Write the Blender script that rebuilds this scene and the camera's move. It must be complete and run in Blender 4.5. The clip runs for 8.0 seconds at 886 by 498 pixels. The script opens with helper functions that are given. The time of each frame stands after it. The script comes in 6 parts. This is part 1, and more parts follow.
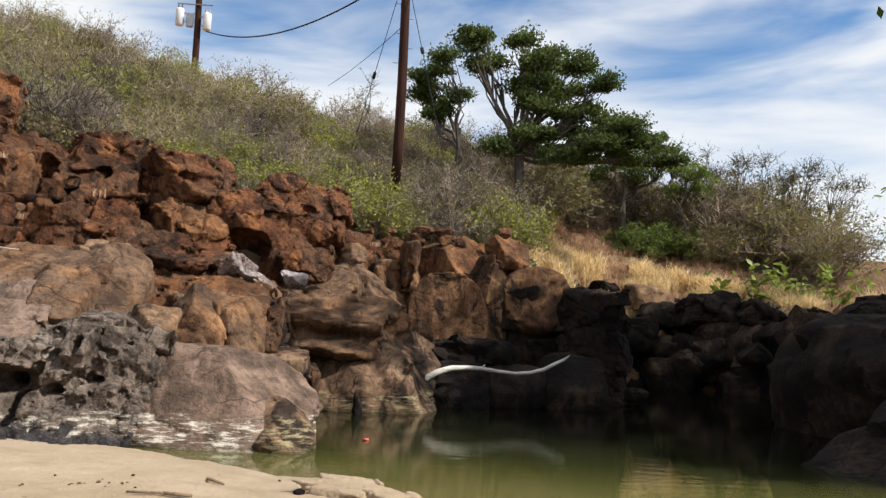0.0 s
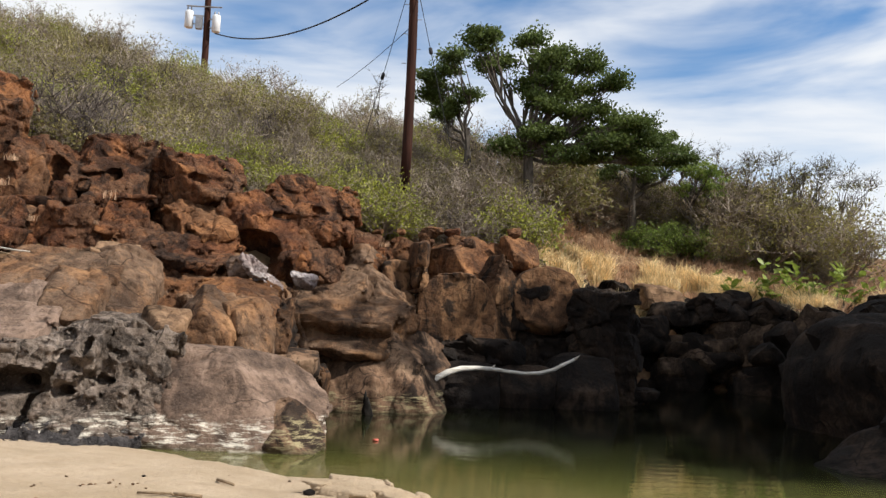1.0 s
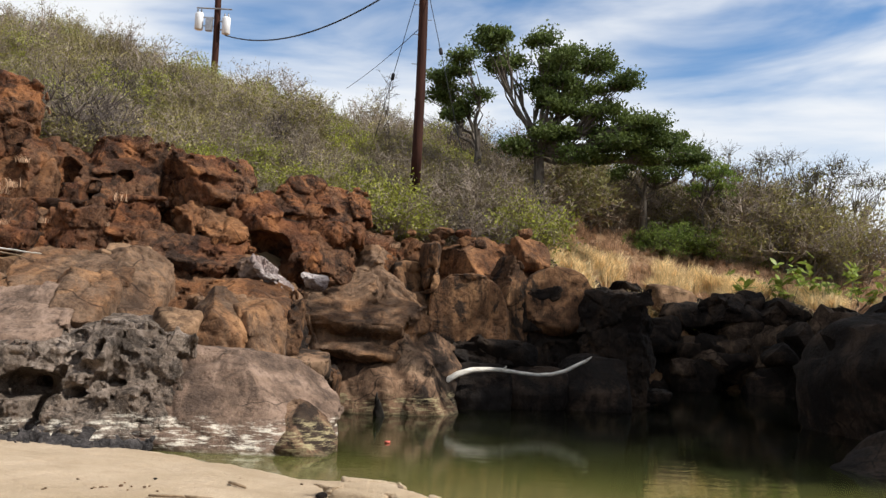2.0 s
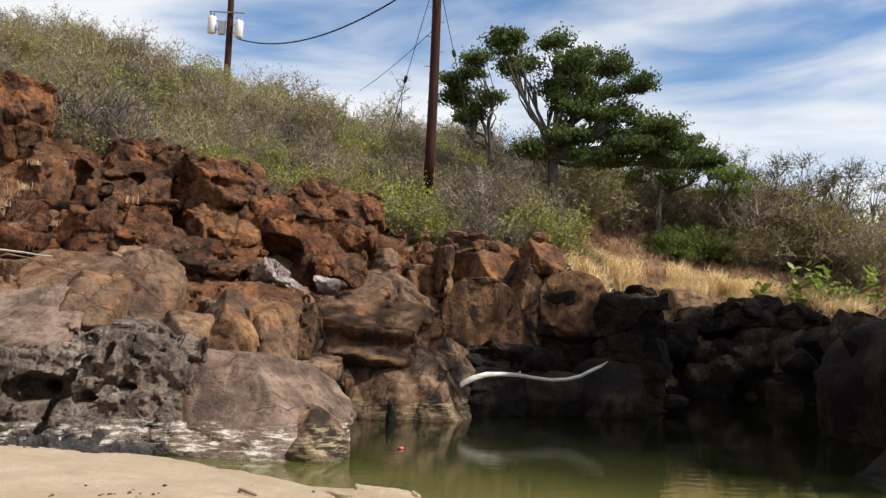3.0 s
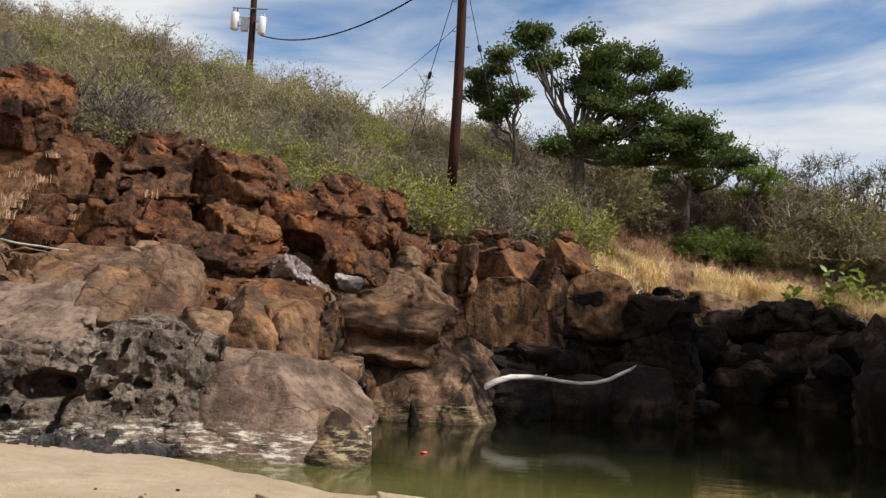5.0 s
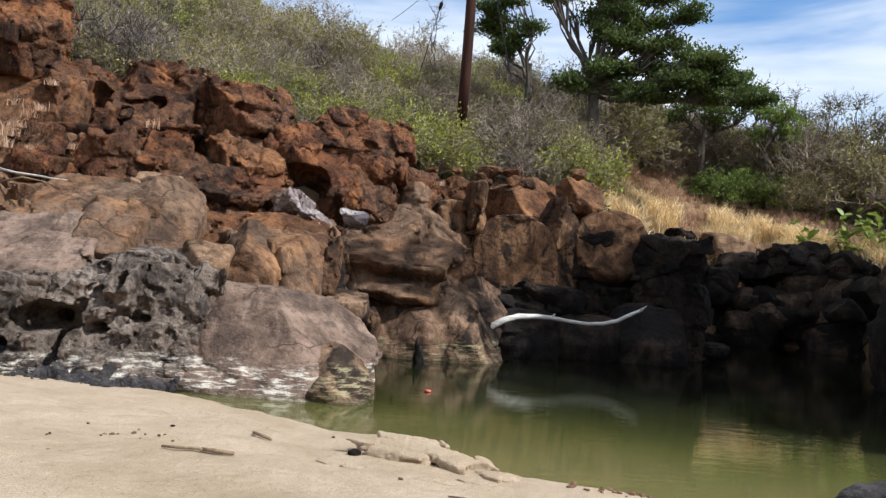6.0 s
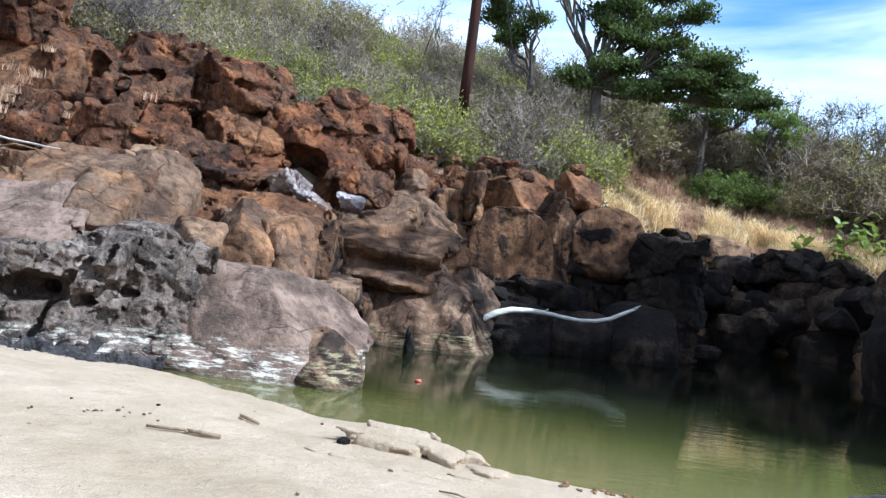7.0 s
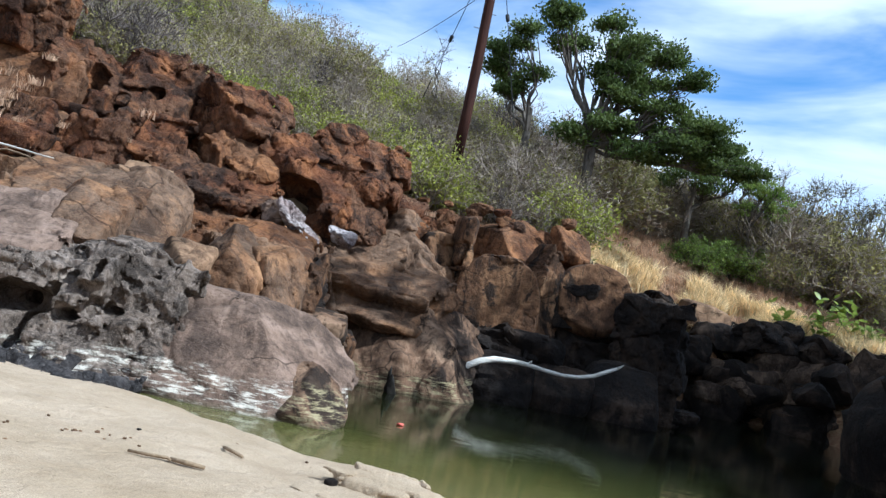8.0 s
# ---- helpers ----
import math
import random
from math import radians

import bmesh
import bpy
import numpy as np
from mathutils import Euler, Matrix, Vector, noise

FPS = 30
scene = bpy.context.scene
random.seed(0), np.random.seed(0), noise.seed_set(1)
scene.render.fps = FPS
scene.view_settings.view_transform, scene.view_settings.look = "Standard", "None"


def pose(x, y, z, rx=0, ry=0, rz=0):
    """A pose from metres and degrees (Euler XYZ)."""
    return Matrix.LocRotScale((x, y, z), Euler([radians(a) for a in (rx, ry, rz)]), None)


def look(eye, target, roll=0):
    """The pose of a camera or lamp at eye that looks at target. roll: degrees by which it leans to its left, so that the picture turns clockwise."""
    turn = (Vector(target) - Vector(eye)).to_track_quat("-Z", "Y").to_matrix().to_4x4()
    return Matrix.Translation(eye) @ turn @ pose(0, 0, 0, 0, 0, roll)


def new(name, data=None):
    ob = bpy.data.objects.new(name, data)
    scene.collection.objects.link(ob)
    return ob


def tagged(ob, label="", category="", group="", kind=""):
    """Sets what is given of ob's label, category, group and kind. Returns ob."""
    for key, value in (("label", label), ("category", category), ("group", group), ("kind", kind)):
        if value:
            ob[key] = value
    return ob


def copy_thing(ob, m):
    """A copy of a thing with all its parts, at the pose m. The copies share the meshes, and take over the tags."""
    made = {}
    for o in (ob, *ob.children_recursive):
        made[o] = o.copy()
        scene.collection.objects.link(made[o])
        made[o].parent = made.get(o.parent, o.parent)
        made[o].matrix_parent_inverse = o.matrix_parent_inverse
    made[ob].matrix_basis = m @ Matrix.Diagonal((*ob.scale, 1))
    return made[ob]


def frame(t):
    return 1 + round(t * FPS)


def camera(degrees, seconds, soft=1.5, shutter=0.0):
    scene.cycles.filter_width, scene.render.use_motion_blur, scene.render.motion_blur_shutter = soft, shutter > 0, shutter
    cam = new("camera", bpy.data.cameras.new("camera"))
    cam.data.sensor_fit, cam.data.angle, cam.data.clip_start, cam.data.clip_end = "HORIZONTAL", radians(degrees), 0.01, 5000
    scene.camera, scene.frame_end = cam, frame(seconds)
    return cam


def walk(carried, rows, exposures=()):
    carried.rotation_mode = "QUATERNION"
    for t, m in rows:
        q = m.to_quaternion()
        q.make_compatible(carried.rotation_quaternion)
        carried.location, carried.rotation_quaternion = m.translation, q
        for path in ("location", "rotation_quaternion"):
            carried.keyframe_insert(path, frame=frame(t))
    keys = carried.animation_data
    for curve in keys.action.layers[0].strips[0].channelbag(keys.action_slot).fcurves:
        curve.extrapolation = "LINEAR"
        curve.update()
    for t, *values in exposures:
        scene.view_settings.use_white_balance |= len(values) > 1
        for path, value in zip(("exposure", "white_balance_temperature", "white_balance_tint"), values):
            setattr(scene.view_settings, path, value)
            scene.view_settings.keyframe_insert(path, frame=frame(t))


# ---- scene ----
cam = camera(56.0, 8.0, soft=1.4)
PATH = [
    (0, (0.227, -0.339, 1.993), (0.303, 1.654, 2.144), 2.9),
    (0.5, (0.237, -0.337, 2.005), (0.301, 1.656, 2.155), 2.8),
    (1, (0.234, -0.323, 1.99), (0.287, 1.67, 2.141), 2.7),
    (2.5, (0.193, -0.166, 1.993), (0.209, 1.828, 2.148), 2.6),
    (3, (0.176, -0.048, 1.987), (0.177, 1.946, 2.148), 2.7),
    (3.5, (0.14, 0.078, 2.003), (0.128, 2.071, 2.169), 2.9),
    (4, (0.103, 0.214, 1.995), (0.079, 2.206, 2.17), 3.0),
    (5.3, (0.08, 0.573, 1.949), (0.026, 2.567, 2.094), 3.5),
    (5.5, (0.083, 0.692, 1.942), (0.025, 2.688, 2.048), 3.6),
    (6, (0.116, 0.817, 1.931), (0.055, 2.816, 1.945), 4.2),
    (6.5, (0.137, 0.89, 1.932), (0.08, 2.889, 1.902), 5.1),
    (7, (0.031, 0.992, 1.915), (-0.007, 2.992, 1.906), 7.0),
    (7.5, (-0.11, 1.055, 1.893), (-0.125, 3.055, 1.937), 9.2),
    (8, (-0.247, 1.154, 1.842), (-0.243, 3.151, 1.949), 11.7),
]
EXPOSURES = [(0, 0.22, 6350, 10), (4, 0.2, 6350, 10), (5.5, 0.0, 6500, 10), (5.95, 0.22, 5900, 9), (6.3, 0.64, 5150, 8), (6.8, 0.74, 4900, 6), (7.5, 0.66, 5050, 5), (8, 0.46, 5100, 4)]
walk(cam, [(t, look(eye, target, roll)) for t, eye, target, roll in PATH], EXPOSURES)

# ---- sky and sun ----
SUN_TO = Vector((0.66, -0.24, 0.71)).normalized()
SUN_EL = math.asin(SUN_TO.z)
SUN_AZ = math.atan2(SUN_TO.x, SUN_TO.y)
world = bpy.data.worlds.new("sky")
scene.world = world
world.use_nodes = True
wn, wl = world.node_tree.nodes, world.node_tree.links
wn.clear()


def wnode(kind, **values):
    n = wn.new(kind)
    for key, value in values.items():
        if key in n.inputs:
            n.inputs[key].default_value = value
    return n


w_out = wn.new("ShaderNodeOutputWorld")
w_bg = wnode("ShaderNodeBackground", Strength=0.056)
w_sky = wn.new("ShaderNodeTexSky")
w_sky.sky_type, w_sky.sun_disc = "NISHITA", False
w_sky.sun_elevation, w_sky.sun_rotation = SUN_EL, SUN_AZ
w_sky.air_density, w_sky.dust_density, w_sky.ozone_density = 1.0, 0.3, 2.5
w_co = wn.new("ShaderNodeTexCoord")
w_map = wn.new("ShaderNodeMapping")
w_map.inputs["Rotation"].default_value = (0, radians(-22), radians(10))
w_map.inputs["Scale"].default_value = (1.1, 1.0, 4.6)
w_map.inputs["Location"].default_value = (0.2, 0.1, 0.3)
w_n1 = wnode("ShaderNodeTexNoise", Scale=2.1, Detail=6.0, Roughness=0.5, Distortion=0.6)
w_ramp = wn.new("ShaderNodeValToRGB")
w_ramp.color_ramp.interpolation = "EASE"
w_ramp.color_ramp.elements[0].position = 0.27
w_ramp.color_ramp.elements[1].position = 0.6
w_sep = wn.new("ShaderNodeSeparateXYZ")
w_low = wn.new("ShaderNodeValToRGB")
w_low.color_ramp.elements[0].position, w_low.color_ramp.elements[0].color = 0.04, (0.8, 0.8, 0.8, 1)
w_low.color_ramp.elements[1].position, w_low.color_ramp.elements[1].color = 0.3, (0, 0, 0, 1)
w_max = wn.new("ShaderNodeMath")
w_max.operation = "MAXIMUM"
w_hue = wn.new("ShaderNodeHueSaturation")
w_hue.inputs["Saturation"].default_value, w_hue.inputs["Value"].default_value = 1.26, 2.1
w_mix = wn.new("ShaderNodeMix")
w_mix.data_type = "RGBA"
w_mix.inputs[7].default_value = (14.2, 14.4, 14.6, 1)
wl.new(w_co.outputs["Generated"], w_map.inputs["Vector"])
wl.new(w_co.outputs["Generated"], w_sep.inputs[0])
wl.new(w_map.outputs[0], w_n1.inputs["Vector"])
wl.new(w_n1.outputs["Fac"], w_ramp.inputs["Fac"])
wl.new(w_sep.outputs["Z"], w_low.inputs["Fac"])
wl.new(w_ramp.outputs["Color"], w_max.inputs[0])
wl.new(w_low.outputs["Color"], w_max.inputs[1])
wl.new(w_max.outputs[0], w_mix.inputs[0])
wl.new(w_sky.outputs["Color"], w_hue.inputs["Color"])
wl.new(w_hue.outputs[0], w_mix.inputs[6])
wl.new(w_mix.outputs[2], w_bg.inputs["Color"])
wl.new(w_bg.outputs[0], w_out.inputs["Surface"])

sun = new("sun", bpy.data.lights.new("sun", "SUN"))
sun.data.energy, sun.data.angle, sun.data.color = 5.0, radians(0.6), (1.0, 0.95, 0.87)
sun.matrix_world = look(SUN_TO * 60, (0, 0, 0))


# ---- materials ----
class Nodes:
    """Short writing for node materials."""

    def __init__(self, name, rough=0.9):
        self.mat = bpy.data.materials.new(name)
        self.mat.use_nodes = True
        self.tree = self.mat.node_tree
        self.bsdf = self.tree.nodes["Principled BSDF"]
        self.bsdf.inputs["Roughness"].default_value = rough
        self.bsdf.inputs["Specular IOR Level"].default_value = 0.16
        self.obj = self.n("ShaderNodeTexCoord").outputs["Object"]
        self.geo = self.n("ShaderNodeNewGeometry")
        self.info = self.n("ShaderNodeObjectInfo")

    def n(self, kind):
        return self.tree.nodes.new(kind)

    def link(self, a, b):
        self.tree.links.new(a, b)

    def shifted(self, amount=37.0):
        add, mul = self.n("ShaderNodeVectorMath"), self.n("ShaderNodeMath")
        mul.operation = "MULTIPLY"
        mul.inputs[1].default_value = amount
        self.link(self.info.outputs["Random"], mul.inputs[0])
        self.link(self.obj, add.inputs[0])
        self.link(mul.outputs[0], add.inputs[1])
        return add.outputs[0]

    def scaled(self, vec, sx, sy, sz):
        m = self.n("ShaderNodeMapping")
        m.inputs["Scale"].default_value = (sx, sy, sz)
        self.link(vec, m.inputs["Vector"])
        return m.outputs[0]

    def noise(self, vec, scale, detail=4.0, rough=0.55, distort=0.0):
        t = self.n("ShaderNodeTexNoise")
        t.inputs["Scale"].default_value, t.inputs["Detail"].default_value = scale, detail
        t.inputs["Roughness"].default_value, t.inputs["Distortion"].default_value = rough, distort
        if vec is not None:
            self.link(vec, t.inputs["Vector"])
        return t.outputs["Fac"]

    def cracks(self, vec, scale):
        t = self.n("ShaderNodeTexVoronoi")
        t.feature = "DISTANCE_TO_EDGE"
        t.inputs["Scale"].default_value = scale
        self.link(vec, t.inputs["Vector"])
        return t.outputs["Distance"]

    def ramp(self, fac, *stops):
        r = self.n("ShaderNodeValToRGB")
        e = r.color_ramp.elements
        while len(e) < len(stops):
            e.new(0.5)
        for el, (at, c) in zip(e, stops):
            el.position = at
            el.color = (*c, 1) if isinstance(c, tuple) else (c, c, c, 1)
        self.link(fac, r.inputs["Fac"])
        return r.outputs["Color"]

    def mix(self, fac, a, b, mode="MIX"):
        m = self.n("ShaderNodeMix")
        m.data_type, m.blend_type = "RGBA", mode
        for sock, v in ((m.inputs[0], fac), (m.inputs[6], a), (m.inputs[7], b)):
            if isinstance(v, (int, float)):
                sock.default_value = v
            elif isinstance(v, tuple):
                sock.default_value = (*v, 1)
            else:
                self.link(v, sock)
        return m.outputs[2]

    def math(self, op, a, b=0.0):
        m = self.n("ShaderNodeMath")
        m.operation = op
        for sock, v in zip(m.inputs, (a, b)):
            if isinstance(v, (int, float)):
                sock.default_value = v
            else:
                self.link(v, sock)
        return m.outputs[0]

    def bump(self, height, strength, distance, under=None):
        b = self.n("ShaderNodeBump")
        b.inputs["Strength"].default_value, b.inputs["Distance"].default_value = strength, distance
        self.link(height, b.inputs["Height"])
        if under is not None:
            self.link(under, b.inputs["Normal"])
        return b.outputs["Normal"]

    def done(self, color, normal=None, rough=None):
        if isinstance(color, tuple):
            self.bsdf.inputs["Base Color"].default_value = (*color, 1)
        else:
            self.link(color, self.bsdf.inputs["Base Color"])
        if normal is not None:
            self.link(normal, self.bsdf.inputs["Normal"])
        if rough is not None:
            self.link(rough, self.bsdf.inputs["Roughness"])
        return self.mat


def rock_material(name, dark, mid, light, coarse=1.0, band=None, lean=0.5, pits=0.5, dark_patches=0.4, second=None):
    k = Nodes(name, 0.88)
    v = k.shifted()
    big = k.noise(v, 0.75, 5, 0.62, 1.0)
    small = k.noise(v, 6.0, 7, 0.68, 0.3)
    streak = k.noise(k.scaled(v, 1.6, 1.6, 0.45), 1.7, 6, 0.65, 0.8)
    col = k.ramp(big, (0.3, dark), (0.48, mid), (0.7, light))
    if second:
        col = k.mix(k.ramp(k.noise(v, 0.55, 6, 0.7, 0.5), (0.44, 0.0), (0.56, 0.85)), col, second)
    col = k.mix(k.ramp(streak, (0.36, 0.75), (0.52, 0.0)), col, dark)
    col = k.mix(k.ramp(streak, (0.56, 0.0), (0.74, 0.7)), col, light)
    col = k.mix(k.ramp(small, (0.32, 0.8), (0.5, 0.0)), col, tuple(c * 0.6 for c in dark))
    col = k.mix(k.ramp(k.noise(v, 38, 4, 0.6), (0.54, 0.0), (0.72, lean)), col, light)
    # near-black patches scattered by noise
    patch = k.math("ADD", k.noise(k.scaled(v, 1.0, 1.0, 0.7), 1.25, 7, 0.7, 0.7), k.math("MULTIPLY", small, 0.25))
    col = k.mix(k.ramp(patch, (0.64, 0.0), (0.7, dark_patches)), col, (0.012, 0.0095, 0.008))
    wander = k.n("ShaderNodeVectorMath")
    k.link(v, wander.inputs[0])
    turb = k.n("ShaderNodeTexNoise")
    turb.inputs["Scale"].default_value = 1.3
    k.link(v, turb.inputs["Vector"])
    k.link(turb.outputs["Color"], wander.inputs[1])
    crack = k.cracks(k.scaled(wander.outputs[0], 0.7, 0.7, 1.1), 0.8)
    seen = k.ramp(k.noise(v, 0.9, 2), (0.48, 0.0), (0.56, 1.0))
    line = k.math("MULTIPLY", k.ramp(crack, (0.0, 1.0), (0.016, 0.0)), seen)
    col = k.mix(k.math("MULTIPLY", line, 0.8), col, tuple(c * 0.2 for c in dark))
    if band:
        z = k.n("ShaderNodeSeparateXYZ")
        k.link(k.geo.outputs["Position"], z.inputs[0])
        edge = k.math("ADD", z.outputs["Z"], k.math("MULTIPLY", k.noise(k.geo.outputs["Position"], 1.1, 6, 0.65), -0.6))
        pale = k.ramp(edge, (0.0, 1.0), (0.03, 0.9), (0.1, 0.0))
        spots = k.ramp(k.noise(k.scaled(k.geo.outputs["Position"], 1, 1, 6.0), 3.4, 8, 0.72), (0.5, 0.0), (0.6, 1.0))
        col = k.mix(k.math("MULTIPLY", pale, spots), col, band)
        wet = k.ramp(z.outputs["Z"], (0.0, 1.0), (0.07, 0.0))
        col = k.mix(k.math("MULTIPLY", wet, 0.7), col, (0.09, 0.075, 0.04))
    n1 = k.bump(small, 0.9, 0.07 * coarse)
    n2 = k.bump(k.noise(v, 24, 6, 0.72), 0.7, 0.022 * coarse, n1)
    n3 = k.bump(k.ramp(k.noise(v, 11, 4, 0.55), (0.33, 0.0), (0.43, 1.0)), pits, 0.035, n2)
    return k.done(col, k.bump(line, -0.6, 0.03, n3))


M_RED = rock_material("red_lava_rock", (0.036, 0.015, 0.009), (0.16, 0.062, 0.028), (0.36, 0.155, 0.06), 1.7, pits=0.9, dark_patches=0.7, second=(0.125, 0.07, 0.042))
M_RUST = rock_material("rusty_rock", (0.06, 0.027, 0.014), (0.2, 0.088, 0.038), (0.38, 0.18, 0.075), 1.2, dark_patches=0.5, second=(0.15, 0.082, 0.046))
M_BROWN = rock_material("brown_basalt", (0.058, 0.032, 0.019), (0.185, 0.094, 0.046), (0.36, 0.195, 0.095), 0.9, lean=0.35, dark_patches=0.45, second=(0.17, 0.112, 0.074))
M_UMBER = rock_material("stained_brown_basalt", (0.024, 0.014, 0.009), (0.13, 0.066, 0.033), (0.32, 0.175, 0.085), 0.8, lean=0.3, pits=0.3, dark_patches=0.9)
M_TAN = rock_material("tan_basalt", (0.1, 0.058, 0.034), (0.25, 0.15, 0.085), (0.38, 0.245, 0.145), 0.7, lean=0.3)
M_GREY = rock_material("grey_basalt", (0.045, 0.035, 0.028), (0.23, 0.178, 0.14), (0.42, 0.34, 0.28), 1.3, band=(0.6, 0.55, 0.46), pits=0.9, dark_patches=0.7, second=(0.14, 0.105, 0.08))
M_MAUVE = rock_material("purple_brown_basalt", (0.065, 0.044, 0.033), (0.21, 0.14, 0.1), (0.35, 0.245, 0.185), 0.9, band=(0.64, 0.58, 0.48), lean=0.3, pits=0.4, dark_patches=0.25)
M_SMOOTH = rock_material("smooth_brown_basalt", (0.035, 0.021, 0.013), (0.17, 0.1, 0.06), (0.37, 0.24, 0.15), 0.6, band=(0.3, 0.25, 0.14), lean=0.25, pits=0.3, dark_patches=0.85)
# Near-black: the trees' shade over the right bank is put into these colours.
M_DARK_SHADED = rock_material("dark_shaded_basalt", (0.006, 0.0045, 0.004), (0.015, 0.0105, 0.008), (0.07, 0.046, 0.03), 1.0, lean=0.25, dark_patches=0.8)
# brown basalt of the far pile, darkened to stand in for shade
M_SHADED_BROWN = rock_material("shaded_brown_basalt", (0.012, 0.008, 0.006), (0.065, 0.042, 0.027), (0.21, 0.14, 0.092), 1.0, dark_patches=0.5)
M_SLATE = rock_material("dark_grey_basalt", (0.014, 0.013, 0.013), (0.055, 0.049, 0.048), (0.16, 0.14, 0.13), 1.2)
M_WHITE = rock_material("pale_mineral_rock", (0.09, 0.06, 0.052), (0.29, 0.22, 0.2), (0.6, 0.53, 0.5), 1.4, dark_patches=0.5)


def ground_material():
    k = Nodes("dry_red_soil", 0.95)
    v = k.obj
    col = k.ramp(k.noise(v, 0.35, 5, 0.6), (0.35, (0.11, 0.055, 0.03)), (0.5, (0.19, 0.1, 0.055)), (0.66, (0.3, 0.2, 0.11)))
    col = k.mix(k.ramp(k.noise(v, 9, 5, 0.7), (0.4, 0.0), (0.7, 0.6)), col, (0.34, 0.24, 0.13))
    col = k.mix(k.ramp(k.noise(v, 2.6, 4, 0.6), (0.55, 0.0), (0.7, 0.55)), col, (0.07, 0.05, 0.03))
    nb = k.bump(k.noise(v, 4, 6, 0.7), 0.8, 0.12)
    return k.done(col, k.bump(k.noise(v, 40, 4, 0.7), 0.6, 0.02, nb))


def sand_material():
    k = Nodes("pale_beach_sand", 0.95)
    v = k.obj
    col = k.ramp(k.noise(v, 0.7, 4, 0.55), (0.35, (0.4, 0.305, 0.2)), (0.65, (0.53, 0.415, 0.295)))
    col = k.mix(k.ramp(k.noise(k.scaled(v, 1, 1.5, 1), 2.0, 7, 0.68, 0.3), (0.48, 0.0), (0.72, 0.55)), col, (0.3, 0.215, 0.13))
    col = k.mix(k.ramp(k.noise(v, 90, 4, 0.75), (0.36, 0.7), (0.6, 0.0)), col, (0.22, 0.16, 0.1))
    col = k.mix(k.ramp(k.noise(v, 26, 2, 0.5), (0.7, 0.0), (0.76, 0.8)), col, (0.13, 0.085, 0.045))
    z = k.n("ShaderNodeSeparateXYZ")
    k.link(k.geo.outputs["Position"], z.inputs[0])
    col = k.mix(k.ramp(k.math("ADD", z.outputs["Z"], k.math("MULTIPLY", k.noise(v, 3, 4), -0.05)), (0.0, 1.0), (0.04, 0.0)), col, (0.14, 0.105, 0.055))
    nb = k.bump(k.noise(k.scaled(v, 1, 1.3, 1), 2.6, 7, 0.66), 0.8, 0.08)
    return k.done(col, k.bump(k.noise(v, 30, 5, 0.75), 0.6, 0.02, nb))


def water_material():
    k = Nodes("green_pool_water", 0.015)
    v = k.geo.outputs["Position"]
    k.bsdf.inputs["IOR"].default_value = 1.5
    k.bsdf.inputs["Specular IOR Level"].default_value = 0.8
    cell = k.n("ShaderNodeSeparateXYZ")
    k.link(v, cell.inputs[0])
    # shallow over the sand, deeper beyond, with the trees' shade darkened into the colour
    deep_and_shaded = k.math("ADD", cell.outputs["Y"], k.math("MULTIPLY", cell.outputs["X"], 0.25))
    deep_and_shaded = k.math("MULTIPLY", k.math("ADD", deep_and_shaded, k.math("MULTIPLY", k.noise(v, 0.4, 3), 2.0)), 0.05)
    col = k.ramp(deep_and_shaded, (0.49, (0.14, 0.125, 0.045)), (0.57, (0.078, 0.078, 0.022)), (0.66, (0.026, 0.029, 0.009)), (0.78, (0.006, 0.007, 0.003)))
    n1 = k.bump(k.noise(k.scaled(v, 1.0, 3.2, 1), 1.7, 3, 0.5), 0.035, 0.06)
    return k.done(col, k.bump(k.noise(k.scaled(v, 3, 9, 1), 3.4, 2, 0.5), 0.03, 0.02, n1))


def plain(name, dark, light, scale=8.0, rough=0.85, bump=0.3, stretch=(1, 1, 1), metal=0.0, leaf=False):
    k = Nodes(name, rough)
    v = k.scaled(k.shifted(), *stretch)
    f = k.noise(v, scale, 5, 0.65)
    col = k.ramp(f, (0.3, dark), (0.7, light))
    k.bsdf.inputs["Metallic"].default_value = metal
    if leaf:
        t = k.ramp(k.geo.outputs["Random Per Island"], (0.0, 0.55), (1.0, 1.35))
        col = k.mix(1.0, col, t, "MULTIPLY")
        k.bsdf.inputs["Specular IOR Level"].default_value = 0.25
        glow, both = k.n("ShaderNodeBsdfTranslucent"), k.n("ShaderNodeMixShader")
        both.inputs[0].default_value = 0.35
        k.link(col, glow.inputs["Color"])
        k.link(k.bsdf.outputs[0], both.inputs[1])
        k.link(glow.outputs[0], both.inputs[2])
        k.link(both.outputs[0], k.tree.nodes["Material Output"].inputs["Surface"])
    return k.done(col, k.bump(f, bump, 0.02))


M_GROUND, M_SAND, M_WATER = ground_material(), sand_material(), water_material()
M_POLE = plain("creosoted_pole_wood", (0.02, 0.008, 0.006), (0.06, 0.022, 0.013), 14, 0.8, 0.6, (1, 1, 0.08))
M_BARK = plain("grey_bark", (0.05, 0.042, 0.035), (0.17, 0.145, 0.12), 12, 0.9, 0.6, (1, 1, 0.3))
M_TWIG = plain("dry_grey_twigs", (0.18, 0.145, 0.115), (0.39, 0.32, 0.255), 3, 0.9, 0.2)
M_TWIG_DARK = plain("dark_dry_twigs", (0.06, 0.048, 0.042), (0.17, 0.14, 0.12), 3, 0.9, 0.2)
M_LEAF_OLIVE = plain("olive_scrub_leaves", (0.19, 0.175, 0.05), (0.4, 0.345, 0.125), 1.2, 0.7, 0.1, leaf=True)
